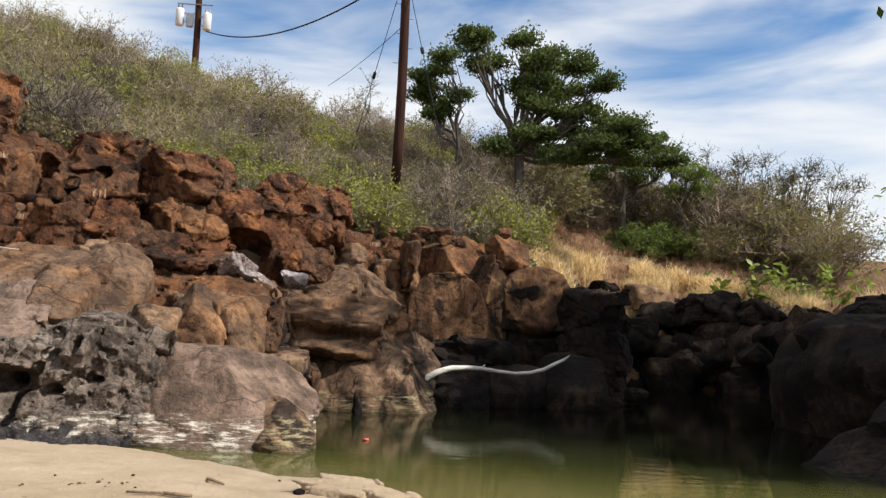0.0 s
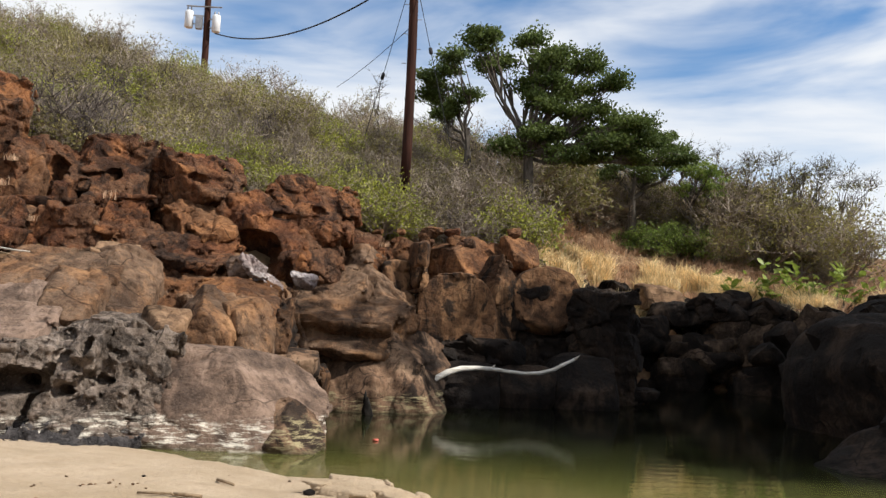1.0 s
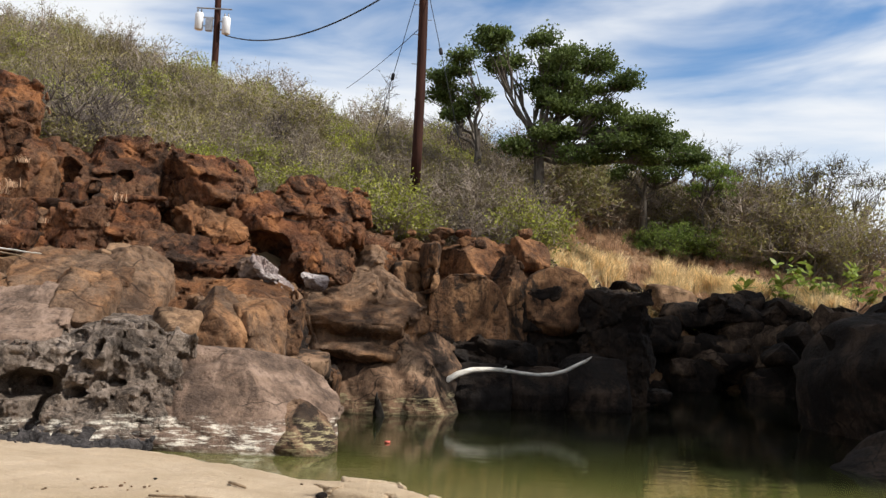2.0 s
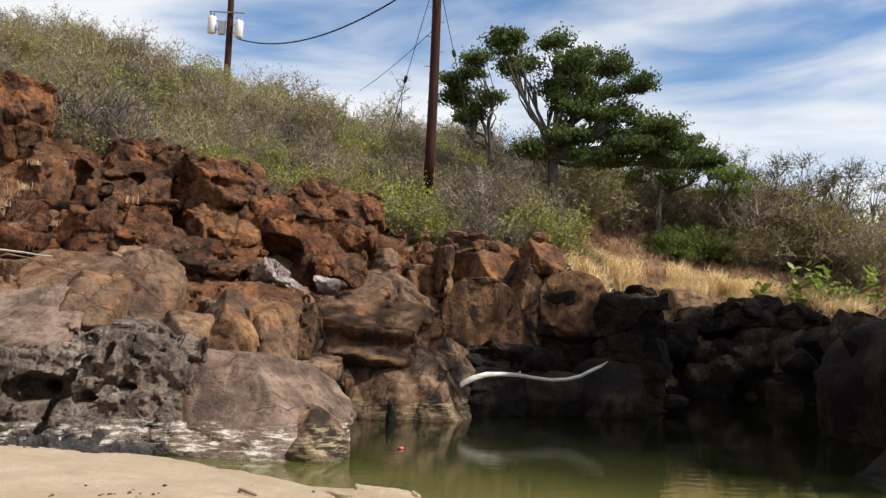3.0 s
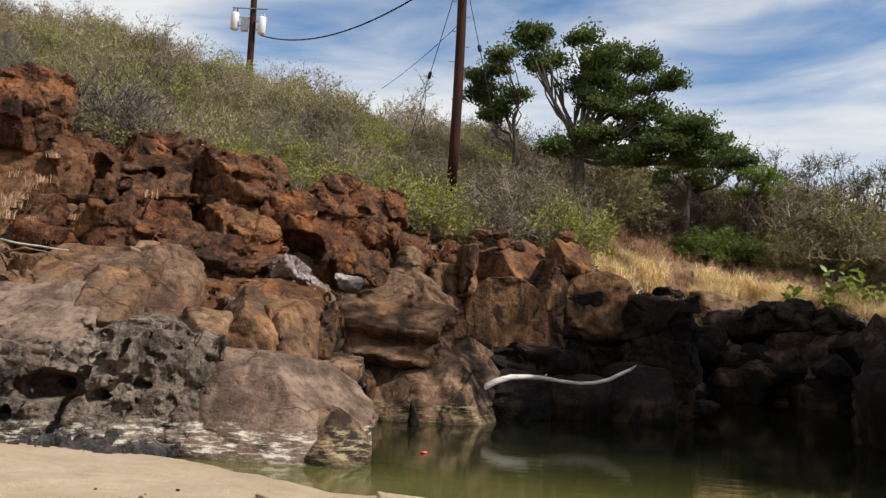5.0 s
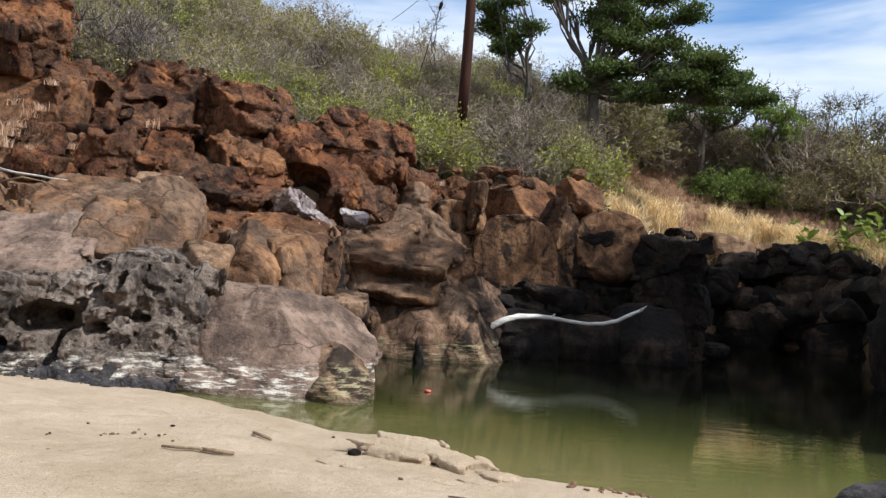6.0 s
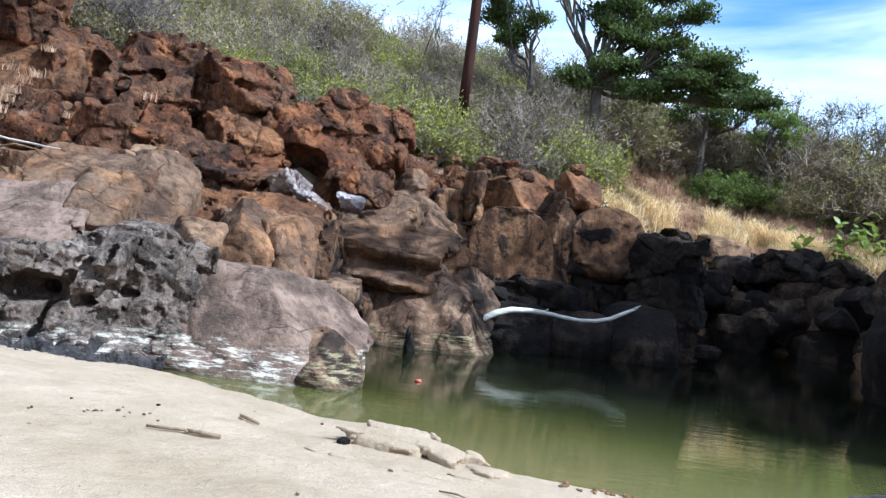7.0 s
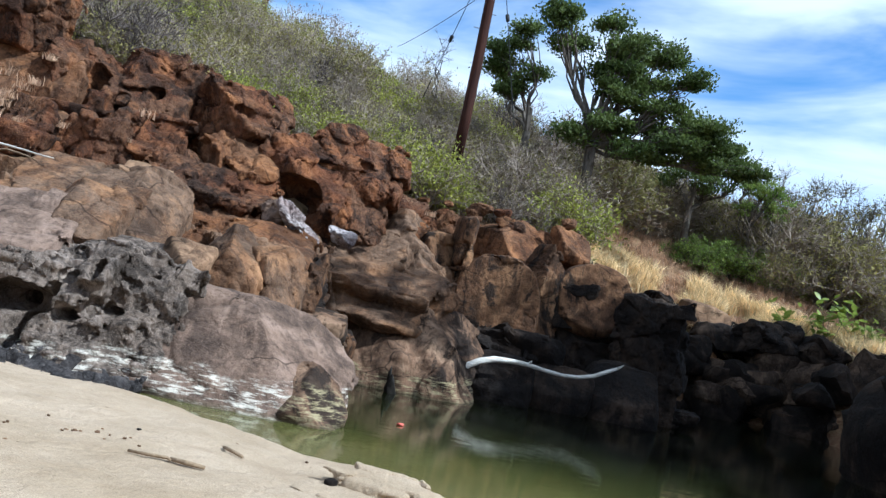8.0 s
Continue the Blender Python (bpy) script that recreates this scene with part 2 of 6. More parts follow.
M_LEAF_DRY = plain("dry_brown_scrub_leaves", (0.14, 0.115, 0.07), (0.3, 0.245, 0.16), 1.2, 0.8, 0.1, leaf=True)
M_LEAF_LIME = plain("yellow_green_leaves", (0.19, 0.21, 0.03), (0.4, 0.4, 0.075), 1.2, 0.7, 0.1, leaf=True)
M_LEAF_GREEN = plain("fresh_green_leaves", (0.13, 0.2, 0.035), (0.29, 0.36, 0.08), 1.2, 0.6, 0.1, leaf=True)
M_LEAF_TREE = plain("dark_green_tree_leaves", (0.05, 0.08, 0.018), (0.15, 0.19, 0.048), 0.9, 0.55, 0.1, leaf=True)
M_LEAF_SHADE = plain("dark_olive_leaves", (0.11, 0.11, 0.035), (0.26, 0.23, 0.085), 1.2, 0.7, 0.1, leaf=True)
M_LEAF_BROAD = plain("broad_glossy_leaves", (0.12, 0.18, 0.026), (0.33, 0.39, 0.08), 2.0, 0.4, 0.1, leaf=True)
M_STRAW = plain("golden_dry_grass", (0.7, 0.52, 0.26), (0.94, 0.78, 0.48), 1.0, 0.8, 0.1, leaf=True)
M_STRAW_OLIVE = plain("olive_straw_grass", (0.16, 0.14, 0.06), (0.36, 0.3, 0.145), 1.0, 0.8, 0.1, leaf=True)
M_STRAW_DULL = plain("dull_dry_grass", (0.42, 0.26, 0.16), (0.68, 0.48, 0.32), 1.0, 0.8, 0.1, leaf=True)
M_DRIFT = plain("bleached_driftwood", (0.38, 0.34, 0.28), (0.76, 0.72, 0.64), 9, 0.7, 0.4, (0.2, 3, 3))
M_STICK = plain("weathered_stick_wood", (0.16, 0.11, 0.065), (0.34, 0.25, 0.16), 16, 0.9, 0.5)
M_STUMP = plain("wet_dark_wood", (0.006, 0.005, 0.004), (0.02, 0.016, 0.012), 16, 0.7, 0.5)
M_CAN = plain("white_painted_steel", (0.62, 0.63, 0.64), (0.8, 0.8, 0.8), 3, 0.45, 0.05)
M_STEEL = plain("galvanised_steel", (0.25, 0.25, 0.26), (0.42, 0.42, 0.43), 9, 0.45, 0.1, metal=0.7)
M_CABLE = plain("black_cable", (0.012, 0.012, 0.013), (0.03, 0.03, 0.032), 9, 0.6, 0.05)
M_FLOAT = plain("faded_red_float", (0.4, 0.07, 0.05), (0.6, 0.14, 0.1), 9, 0.5, 0.1)
M_CRUST = sand_material()


# ---- building tools ----
def mesh_of(name, verts, faces, material, smooth=False):
    me = bpy.data.meshes.new(name)
    me.from_pydata([tuple(v) for v in verts], [], [tuple(f) for f in faces])
    me.materials.append(material)
    if smooth:
        me.polygons.foreach_set("use_smooth", [True] * len(me.polygons))
    me.update()
    return me


def part(name, me, parent, label=""):
    ob = new(name, me)
    ob.parent = parent
    return tagged(ob, label)


def tubes(segs, sides=4):
    """Tapered tubes, one for each (start, end, radius, radius); a radius of 0 makes a point."""
    verts, faces = [], []
    ring = [(math.cos(a), math.sin(a)) for a in (2 * math.pi * i / sides for i in range(sides))]
    for p0, p1, r0, r1 in segs:
        p0, p1 = Vector(p0), Vector(p1)
        d = (p1 - p0).normalized()
        u = d.orthogonal().normalized()
        w = d.cross(u)
        b = len(verts)
        verts += [p0 + (u * c + w * s) * r0 for c, s in ring]
        if r1 <= 0:
            verts.append(p1)
            faces += [(b + i, b + (i + 1) % sides, b + sides) for i in range(sides)]
        else:
            verts += [p1 + (u * c + w * s) * r1 for c, s in ring]
            faces += [(b + i, b + (i + 1) % sides, b + sides + (i + 1) % sides, b + sides + i) for i in range(sides)]
    return verts, faces


def pipe(points, radii, sides=8):
    """One closed tube through the points."""
    verts, faces = [], []
    pts = [Vector(p) for p in points]
    u = None
    for i, p in enumerate(pts):
        d = (pts[min(i + 1, len(pts) - 1)] - pts[max(i - 1, 0)]).normalized()
        u = d.orthogonal().normalized() if u is None else (u - d * u.dot(d)).normalized()
        w = d.cross(u)
        for k in range(sides):
            a = 2 * math.pi * k / sides
            verts.append(p + (u * math.cos(a) + w * math.sin(a)) * radii[i])
    for i in range(len(pts) - 1):
        for k in range(sides):
            a, b = i * sides + k, i * sides + (k + 1) % sides
            faces.append((a, b, b + sides, a + sides))
    faces += [tuple(range(sides))[::-1], tuple(range(len(verts) - sides, len(verts)))]
    return verts, faces


def blades(rng, spots, size, up=0.3, ratio=0.45):
    """Small folded leaves at the spots."""
    verts, faces = [], []
    for p in spots:
        d = Vector((rng.uniform(-1, 1), rng.uniform(-1, 1), rng.uniform(-1, 1) + up)).normalized()
        s = d.orthogonal().normalized()
        s.rotate(Matrix.Rotation(rng.uniform(0, 6.28), 3, d))
        n = d.cross(s)
        ln = size * rng.uniform(0.6, 1.4)
        b, p = len(verts), Vector(p)
        mid = p + d * ln * 0.5
        verts += [p, mid + s * ln * ratio * 0.5 + n * ln * 0.08, p + d * ln, mid - s * ln * ratio * 0.5 + n * ln * 0.08]
        faces += [(b, b + 1, b + 2), (b, b + 2, b + 3)]
    return verts, faces


SPHERES = {}


def sphere_verts(level):
    if level not in SPHERES:
        bm = bmesh.new()
        bmesh.ops.create_icosphere(bm, subdivisions=level, radius=1)
        bm.verts.ensure_lookup_table()
        v = np.array([x.co[:] for x in bm.verts])
        SPHERES[level] = (v / np.linalg.norm(v, axis=1)[:, None], [[q.index for q in f.verts] for f in bm.faces])
        bm.free()
    return SPHERES[level]


def facet(q, off, scale, step, tilt, gap):
    """Broken faces: each cell of a Voronoi pattern is a plane of its own, with a crack round it."""
    w = q * scale + off
    d, c = noise.voronoi(w)
    h = noise.cell_vector(c[0] * 5.37)
    k = noise.cell_vector(c[0] * 3.11 + Vector((9, 4, 7)))
    slope = (Vector(k) * 2 - Vector((1, 1, 1))).dot(w - c[0])
    return (step * (h[0] * 2 - 1) + tilt * slope - gap * max(0.0, 1 - (d[1] - d[0]) / 0.07)) / scale


def rock_mesh(name, half, seed, material, cuts=9, rough=0.05, level=4, soft=30.0, ridged=0.0, boxy=3.4, chip=1.0, planes=()):
    """A boulder: a worn block cut by planes into flats, then broken and roughened. half: its half sizes in metres;
    planes: flats of its own, as a normal and a distance from the middle of 0 to 1."""
    rng = np.random.default_rng(seed)
    v, f = sphere_verts(level)
    n = rng.normal(size=(cuts, 3))
    n /= np.linalg.norm(n, axis=1)[:, None]
    d = rng.uniform(0.62, 0.98, cuts)
    r = np.sum(np.abs(v) ** boxy, axis=1) ** (-1 / boxy)
    inv = np.maximum(v @ n.T, 0.0) / d
    for p in planes:
        m = np.array(p[:3]) / np.linalg.norm(p[:3])
        inv = np.concatenate([inv, (np.maximum(v @ m, 0.0) / p[3])[:, None]], axis=1)
    r = (np.sum(inv**soft, axis=1) + (1 / r) ** soft) ** (-1 / soft)
    co = v * r[:, None]
    lo, hi = co.min(0), co.max(0)
    co = ((co - lo) / (hi - lo) * 2 - 1) * np.array(half)
    mean = float(np.cbrt(np.prod(half)))
    off = Vector(rng.uniform(-50, 50, 3))
    big = 1.15 / mean
    out = []
    for p, w in zip(co, v):
        q = Vector(p)
        warp = q + noise.noise_vector(q * 1.7 + off) * 0.12
        a = noise.fractal((q * (1.1 / mean) + off), 1.0, 2.1, 4)
        b = noise.fractal(q * 5.0 + off, 0.8, 2.2, 3)
        g = rough * mean * a * 0.9 + 0.022 * b * min(1.0, mean * 1.6)
        g += chip * facet(warp, off, big, 0.06, 0.2, 0.05) + chip * 0.45 * facet(warp, off, big * 2.7, 0.06, 0.2, 0.05)
        if ridged:
            g -= ridged * mean * min(1.0, 3.5 * max(0.0, noise.fractal(q * 1.9 + off, 0.9, 2.2, 5) - 0.05))
        out.append(q + Vector(w) * g)
    me = mesh_of(name, out, f, material, True)
    me.set_sharp_from_angle(angle=radians(38))
    return me


def rock(loc, half, seed, material, label, turn=(0, 0, 0), group="boulders of the rocky bank", **shape):
    ob = new("boulder", rock_mesh("boulder", half, seed, material, **shape))
    ob.matrix_world = pose(*loc, *turn)
    return tagged(ob, label, "boulder", group)


# ---- eroded rock masses ----
def hashed(i, j, k, salt):
    """A number of 0 to 1 for each lattice point."""
    h = (i * 374761393 + j * 668265263 + k * 1274126177 + salt * 974711).astype(np.uint32)
    h = (h ^ (h >> np.uint32(13))) * np.uint32(1103515245)
    h = (h ^ (h >> np.uint32(16))) * np.uint32(2654435761)
    return ((h ^ (h >> np.uint32(15))) & np.uint32(0xFFFFFF)).astype(float) / 0xFFFFFF


def lattice_noise(p, salt):
    b = np.floor(p).astype(np.int64)
    t = p - b
    t = t * t * (3 - 2 * t)
    out = 0.0
    for a in (0, 1):
        for c in (0, 1):
            for d in (0, 1):
                w = (t[:, 0] if a else 1 - t[:, 0]) * (t[:, 1] if c else 1 - t[:, 1]) * (t[:, 2] if d else 1 - t[:, 2])
                out = out + w * hashed(b[:, 0] + a, b[:, 1] + c, b[:, 2] + d, salt)
    return out * 2 - 1


def layered(p, scale, octaves, salt, gain=0.5):
    out, amp = 0.0, 1.0
    for o in range(octaves):
        out = out + amp * lattice_noise(p * scale * 2.03**o + o * 17.3, salt + o)
        amp *= gain
    return out


def broken(p, scale, step, tilt, gap, salt):
    """Planes of broken stone, one to each cell, with a crack between the cells."""
    w = p * scale
    b = np.floor(w - 0.5).astype(np.int64)
    d1, d2 = np.full(len(p), 9.0), np.full(len(p), 9.0)
    near, key = np.zeros_like(w), np.zeros_like(b)
    for a in (0, 1):
        for c in (0, 1):
            for d in (0, 1):
                cell = b + np.array((a, c, d))
                at = cell + 0.2 + 0.6 * np.stack([hashed(cell[:, 0], cell[:, 1], cell[:, 2], salt + s) for s in (1, 2, 3)], 1)
                r = np.linalg.norm(w - at, axis=1)
                first = r < d1
                d2 = np.where(first, d1, np.minimum(d2, r))
                near[first], key[first] = at[first], cell[first]
                d1 = np.where(first, r, d1)
    lean = np.stack([hashed(key[:, 0], key[:, 1], key[:, 2], salt + s) for s in (5, 6, 7)], 1) * 2 - 1
    rise = hashed(key[:, 0], key[:, 1], key[:, 2], salt + 8) * 2 - 1
    return (step * rise + tilt * np.sum(lean * (w - near), axis=1) - gap * np.clip(1 - (d2 - d1) / 0.08, 0, 1)) / scale


def skin(f, low, cell):
    """The surface where the field f changes sign, as vertices and quads."""
    n = np.array(f.shape)
    inside = f > 0
    total, hits = np.zeros((*(n - 1), 3)), np.zeros(n - 1)
    corners = [(a, b, c) for a in (0, 1) for b in (0, 1) for c in (0, 1)]
    for c in corners:
        for ax in range(3):
            if c[ax]:
                continue
            e = list(c)
            e[ax] = 1
            sa = tuple(slice(c[i], n[i] - 1 + c[i]) for i in range(3))
            sb = tuple(slice(e[i], n[i] - 1 + e[i]) for i in range(3))
            a, b = f[sa], f[sb]
            cross = inside[sa] != inside[sb]
            t = np.where(cross, a / np.where(cross, a - b, 1.0), 0.0)
            for i in range(3):
                total[..., i] += np.where(cross, t if i == ax else c[i], 0.0)
            hits += cross
    mixed = hits > 0
    index = np.full(n - 1, -1)
    index[mixed] = np.arange(mixed.sum())
    verts = np.array(low) + cell * (np.argwhere(mixed) + total[mixed] / hits[mixed][:, None])
    faces = []
    for ax in range(3):
        u, v = (ax + 1) % 3, (ax + 2) % 3
        sa = [slice(1, n[i] - 1) for i in range(3)]
        sb = list(sa)
        sa[ax], sb[ax] = slice(0, n[ax] - 1), slice(1, n[ax])
        first, second = inside[tuple(sa)], inside[tuple(sb)]
        at = np.argwhere(first != second) + np.array([0 if i == ax else 1 for i in range(3)])
        out = first[first != second]
        quad = []
        for du, dv in ((-1, -1), (0, -1), (0, 0), (-1, 0)):
            q = at.copy()
            q[:, u] += du
            q[:, v] += dv
            quad.append(index[q[:, 0], q[:, 1], q[:, 2]])
        quad = np.stack(quad, 1)
        faces.append(np.where(out[:, None], quad, quad[:, ::-1]))
    return verts, np.concatenate(faces)


class Mass:
    """Rock worn from one piece: blocks that run into each other, with hollows, cracks and steps."""

    def __init__(self, seed):
        self.seed, self.blocks, self.holes = seed, [], []

    def block(self, loc, half, turn=(0, 0, 0), square=6, planes=()):
        """square: 2 for an egg, 4 for a worn block, 6 for a boxy one. planes: flats of its own, as a normal and a distance from the middle of 0 to 1."""
        n = [np.array(p[:3]) / np.linalg.norm(p[:3]) for p in planes]
        cuts = [(m, p[3], 1 / np.linalg.norm(m / np.array(half))) for m, p in zip(n, planes)]
        self.blocks.append((np.array(loc), np.array(half), np.array(pose(0, 0, 0, *turn).to_3x3()), square, cuts))

    def hollow(self, loc, half):
        self.holes.append((np.array(loc), np.array(half)))

    def build(self, name, material, cell, label, category, warp=0.1, steps=0.12, fine=0.04, pit=0.0, crease=0.06, strata=0.0, low=-0.4, group="boulders of the rocky bank", piece=1.1, parent=None, blend=0.0, pores=2.4):
        reach = [np.abs(r) @ h for _, h, r, *_ in self.blocks]
        lo = np.min([c - q for (c, *_), q in zip(self.blocks, reach)], axis=0) - 0.2
        hi = np.max([c + q for (c, *_), q in zip(self.blocks, reach)], axis=0) + 0.2
        lo[2] = max(lo[2], low)
        n = np.ceil((hi - lo) / cell).astype(int) + 1
        grid = np.stack(np.meshgrid(*[lo[i] + cell * np.arange(n[i]) for i in range(3)], indexing="ij"), -1).reshape(-1, 3)

        def raw(p):
            one, two = np.full(len(p), -9.0), np.full(len(p), -9.0)
            for c, h, r, k, cuts in self.blocks:
                q = (p - c) @ r / h
                d = (1 - np.sum(np.abs(q) ** k, axis=1) ** (1 / k)) * h.min()
                for m, far, scale in cuts:
                    d = np.minimum(d, (far - q @ m) * scale)
                two = np.where(d > one, one, np.maximum(two, d))
                one = np.maximum(one, d)
            return one, two

        def worn(p):
            q = p + warp * np.stack([layered(p, 1.1, 2, self.seed + s) for s in (10, 20, 30)], 1)
            one, two = raw(q)
            if blend:
                one = one + 0.5 * blend * np.exp(-(((one - two) / blend) ** 2))
            g = one - crease * np.exp(-(((one - two) / 0.03) ** 2))
            if steps:
                g = g + steps * (broken(q, 1 / piece, 0.5, 0.9, 0.3, self.seed) + 0.55 * broken(q, 2.6 / piece, 0.5, 0.9, 0.35, self.seed + 40))
            g = g + fine * layered(p, 2.6, 4, self.seed + 50, 0.62)
            if strata:
                g = g + strata * layered(q * np.array((0.5, 0.5, 3.2)), 1.6, 3, self.seed + 60)
            if pit:
                g = g - pit * np.clip((layered(p, pores, 4, self.seed + 70, 0.6) - 0.12) * 3.0, 0, 1)
            wob = 0.28 * layered(p, 2.4, 4, self.seed + 80)
            for c, h in self.holes:
                d = (np.linalg.norm((p - c) / h, axis=1) + wob - 1) * h.min()
                g = np.minimum(g, d)
            return g

        f = np.concatenate([raw(grid[i:i + 30000])[0] for i in range(0, len(grid), 30000)])
        near = np.abs(f) < 0.26
        for c, h in self.holes:
            near |= (f > 0) & (np.max(np.abs(grid - c) / h, axis=1) < 1.4)
        near = np.flatnonzero(near)
        for start in range(0, len(near), 30000):
            some = near[start:start + 30000]
            f[some] = worn(grid[some])
        f = f.reshape(n)
        for ax in range(3):
            edge = [slice(None)] * 3
            for side in (0, -1):
                edge[ax] = side
                f[tuple(edge)] = -0.1
        v, quads = skin(f, lo, cell)
        me = mesh_of(name, v.tolist(), quads.tolist(), material, True)
        me.set_sharp_from_angle(angle=radians(30))
        if parent:
            return part(name, me, parent)
        return tagged(new(name, me), label, category, group)


CRAG = dict(warp=0.05, steps=0.2, fine=0.04, pit=0.055, crease=0.08, pores=3.2, piece=0.8)
PIT = dict(warp=0.08, steps=0.1, fine=0.06, pit=0.09, piece=0.35)
SLAB = dict(warp=0.035, steps=0.1, fine=0.016, strata=0.008, piece=0.75)
DOME = dict(warp=0.06, steps=0.03, fine=0.02, piece=1.0)
CLINK = dict(warp=0.06, steps=0.3, fine=0.045, pit=0.05, pores=7.0, piece=0.2)
LAVA = dict(warp=0.12, steps=0.15, fine=0.055, pit=0.1, pores=3.6, strata=0.05, crease=0.0, piece=0.4)
BOSS = dict(warp=0.05, steps=0.05, fine=0.02, strata=0.01, piece=1.1)
SOIL = dict(warp=0.15, steps=0.04, fine=0.06, piece=0.5)


def crag(loc, half, seed, material, wear, planes=(), hollows=(), square=4, parent=None, cell=0.036, turn=(0, 0, 0), label="", group="boulders of the rocky bank"):
    """One worn rock with flats and hollows of its own; a part of a larger rock where that is given."""
    m = Mass(seed)
    m.block(loc, half, turn, square, planes)
    for c, h in hollows:
        m.hollow(c, h)
    return m.build("slab" if parent else "boulder", material, cell, label, "boulder", parent=parent, group=group, **wear)


# ---- land, sand and water ----
def toe(x):
    """Where the far bank meets the water."""
    return np.interp(x, (-30, -6, -3.2, -2.5, -1.3, -0.6, 0.7, 2, 3.5, 4.6, 6, 8, 10, 12, 13), (9, 10.6, 11.6, 12.8, 16.6, 17.3, 18.5, 19.3, 20.2, 21.5, 24.6, 25.4, 25.2, 21, 12.0))


def brow(x):
    """Top of the rocks: distance, height, the slope behind it and the height of the crest."""
    xs = (-30, -14, -9, -7, -3, 0, 2.5, 4, 6, 9, 14, 30)
    return (np.interp(x, xs, (17, 17.5, 18, 19, 20, 21.8, 22.3, 24.4, 27.2, 27.0, 25, 14)),
            np.interp(x, xs, (7, 6.2, 5.2, 5.0, 4.5, 3.9, 3.6, 3.55, 3.25, 2.9, 2.6, 2.5)),
            np.interp(x, xs, (0.43, 0.45, 0.43, 0.42, 0.43, 0.5, 0.58, 0.66, 0.7, 0.62, 0.35, 0.2)),
            np.interp(x, xs, (14, 12.8, 11.4, 11.1, 10.0, 9.5, 7.8, 7.2, 6.9, 6.4, 5.8, 4.6)))


def land(x, y):
    """Height of the ground."""
    x, y = np.asarray(x, float), np.asarray(y, float)
    t = toe(x)
    yb, zb, sl, cap = brow(x)
    yb = np.maximum(yb, t + 1.5)
    k = np.clip((y - t) / (yb - t), 0, 1)
    z = np.where(y < t, np.maximum((y - t) * 0.6, -0.9), (zb - 0.35) * k**1.1 - 0.15)
    up = zb - 0.5 + sl * (y - yb)
    crest = cap - np.log1p(np.exp(np.clip((cap - up) * 1.3, -40, 40))) / 1.3
    z = np.where(y > yb, np.maximum(crest, -0.5), z)
    far = np.clip((np.hypot(x, y - 10) - 60) / 300, 0, 1)
    z = z * (1 - far) + 3.0 * far
    # the near shore and right bank; unseen rises added here block low sky light
    near = 0.3 + 0.5 * np.clip(-y - 6, 0, 18) * np.clip((60 + y) / 30, 0, 1)
    z = np.where(y < 4.5, np.where(np.abs(x) < 200, np.minimum(near, 9.0) - 0.5, z), z)
    right = np.clip((x - 8.6 - np.clip((y - 13) * 0.35, 0, 3.4)) / 3.4, 0, 1) * 2.3 + np.clip((x - 14) / 16, 0, 1) * 7
    z = np.where((x > 8.0) & (y < t + 2) & (x < 60), np.maximum(z, right - 0.4), z)
    left = np.clip((-9.5 - x) / 14, 0, 1) * 7 * np.clip((60 + x) / 20, 0, 1)
    z = np.where((x < -9.5) & (y < 9), np.maximum(z, left - 0.3), z)
    return z


def grown(lo, hi, step, far, grow=1.35):
    """Even steps from lo to hi, then ever longer ones out to far on both sides."""
    mid = list(np.arange(lo, hi + step / 2, step))
    a, s = [], step
    while (a[-1] if a else 0) < far:
        s *= grow
        a.append((a[-1] if a else 0) + s)
    return np.array([lo - v for v in a[::-1]] + mid + [mid[-1] + v for v in a])


def sheet(name, xs, ys, height, material, bumps):
    verts, nx = [], len(xs)
    gx, gy = np.meshgrid(xs, ys)
    gz = height(gx, gy)
    for x, y, z in zip(gx.ravel(), gy.ravel(), gz.ravel()):
        verts.append((x, y, z + bumps(x, y)))
    faces = [(j * nx + i, j * nx + i + 1, (j + 1) * nx + i + 1, (j + 1) * nx + i) for j in range(len(ys) - 1) for i in range(nx - 1)]
    return new(name, mesh_of(name, verts, faces, material, True))


def soil_bumps(x, y):
    if y < 6 or abs(x) > 40:
        return 0.0
    return 0.16 * noise.fractal((x * 0.9, y * 0.9, 0), 0.9, 2.1, 4)


tagged(sheet("ground", grown(-16, 13, 0.2, 2500), grown(8, 36, 0.2, 2500), land, M_GROUND, soil_bumps), "dry reddish soil of the hillside with straw litter", "ground", kind="structure")


def shore(x):
    """Where the sand dips into the pool."""
    return np.interp(x, (-20, -5.7, -4.6, -3.2, -2.2, -1.2, -0.5, 0.2, 0.6, 1.1, 2.2, 3.5, 5, 6), (13, 11.6, 11.1, 10.5, 9.9, 9.25, 9.2, 8.7, 8.15, 7.95, 7.55, 7.0, 6.0, 4.5))


def sand_height(x, y):
    s = shore(x) - y
    return np.where(s > 0, 0.07 + 0.055 * s - 0.0022 * s * s * (s < 12) - 0.317 * (s >= 12) + 0.0 * s, np.maximum(0.07 + 0.3 * s, -0.8)) * 1.0


def sand_bumps(x, y):
    return 0.03 * noise.fractal((x * 0.8, y * 1.6, 3), 0.9, 2.1, 4) + 0.008 * noise.noise((x * 6, y * 9, 1)) + 0.02 * max(0.0, noise.fractal((x * 1.1 + 5, y * 2.6 + x * 0.8, 7), 0.8, 2.2, 3)) ** 0.5


tagged(sheet("sand_bank", grown(-9, 6, 0.08, 30, 1.5), grown(3, 12.5, 0.08, 20, 1.5), sand_height, M_SAND, sand_bumps), "pale dry beach sand sloping gently into the pool", "sand", kind="structure")

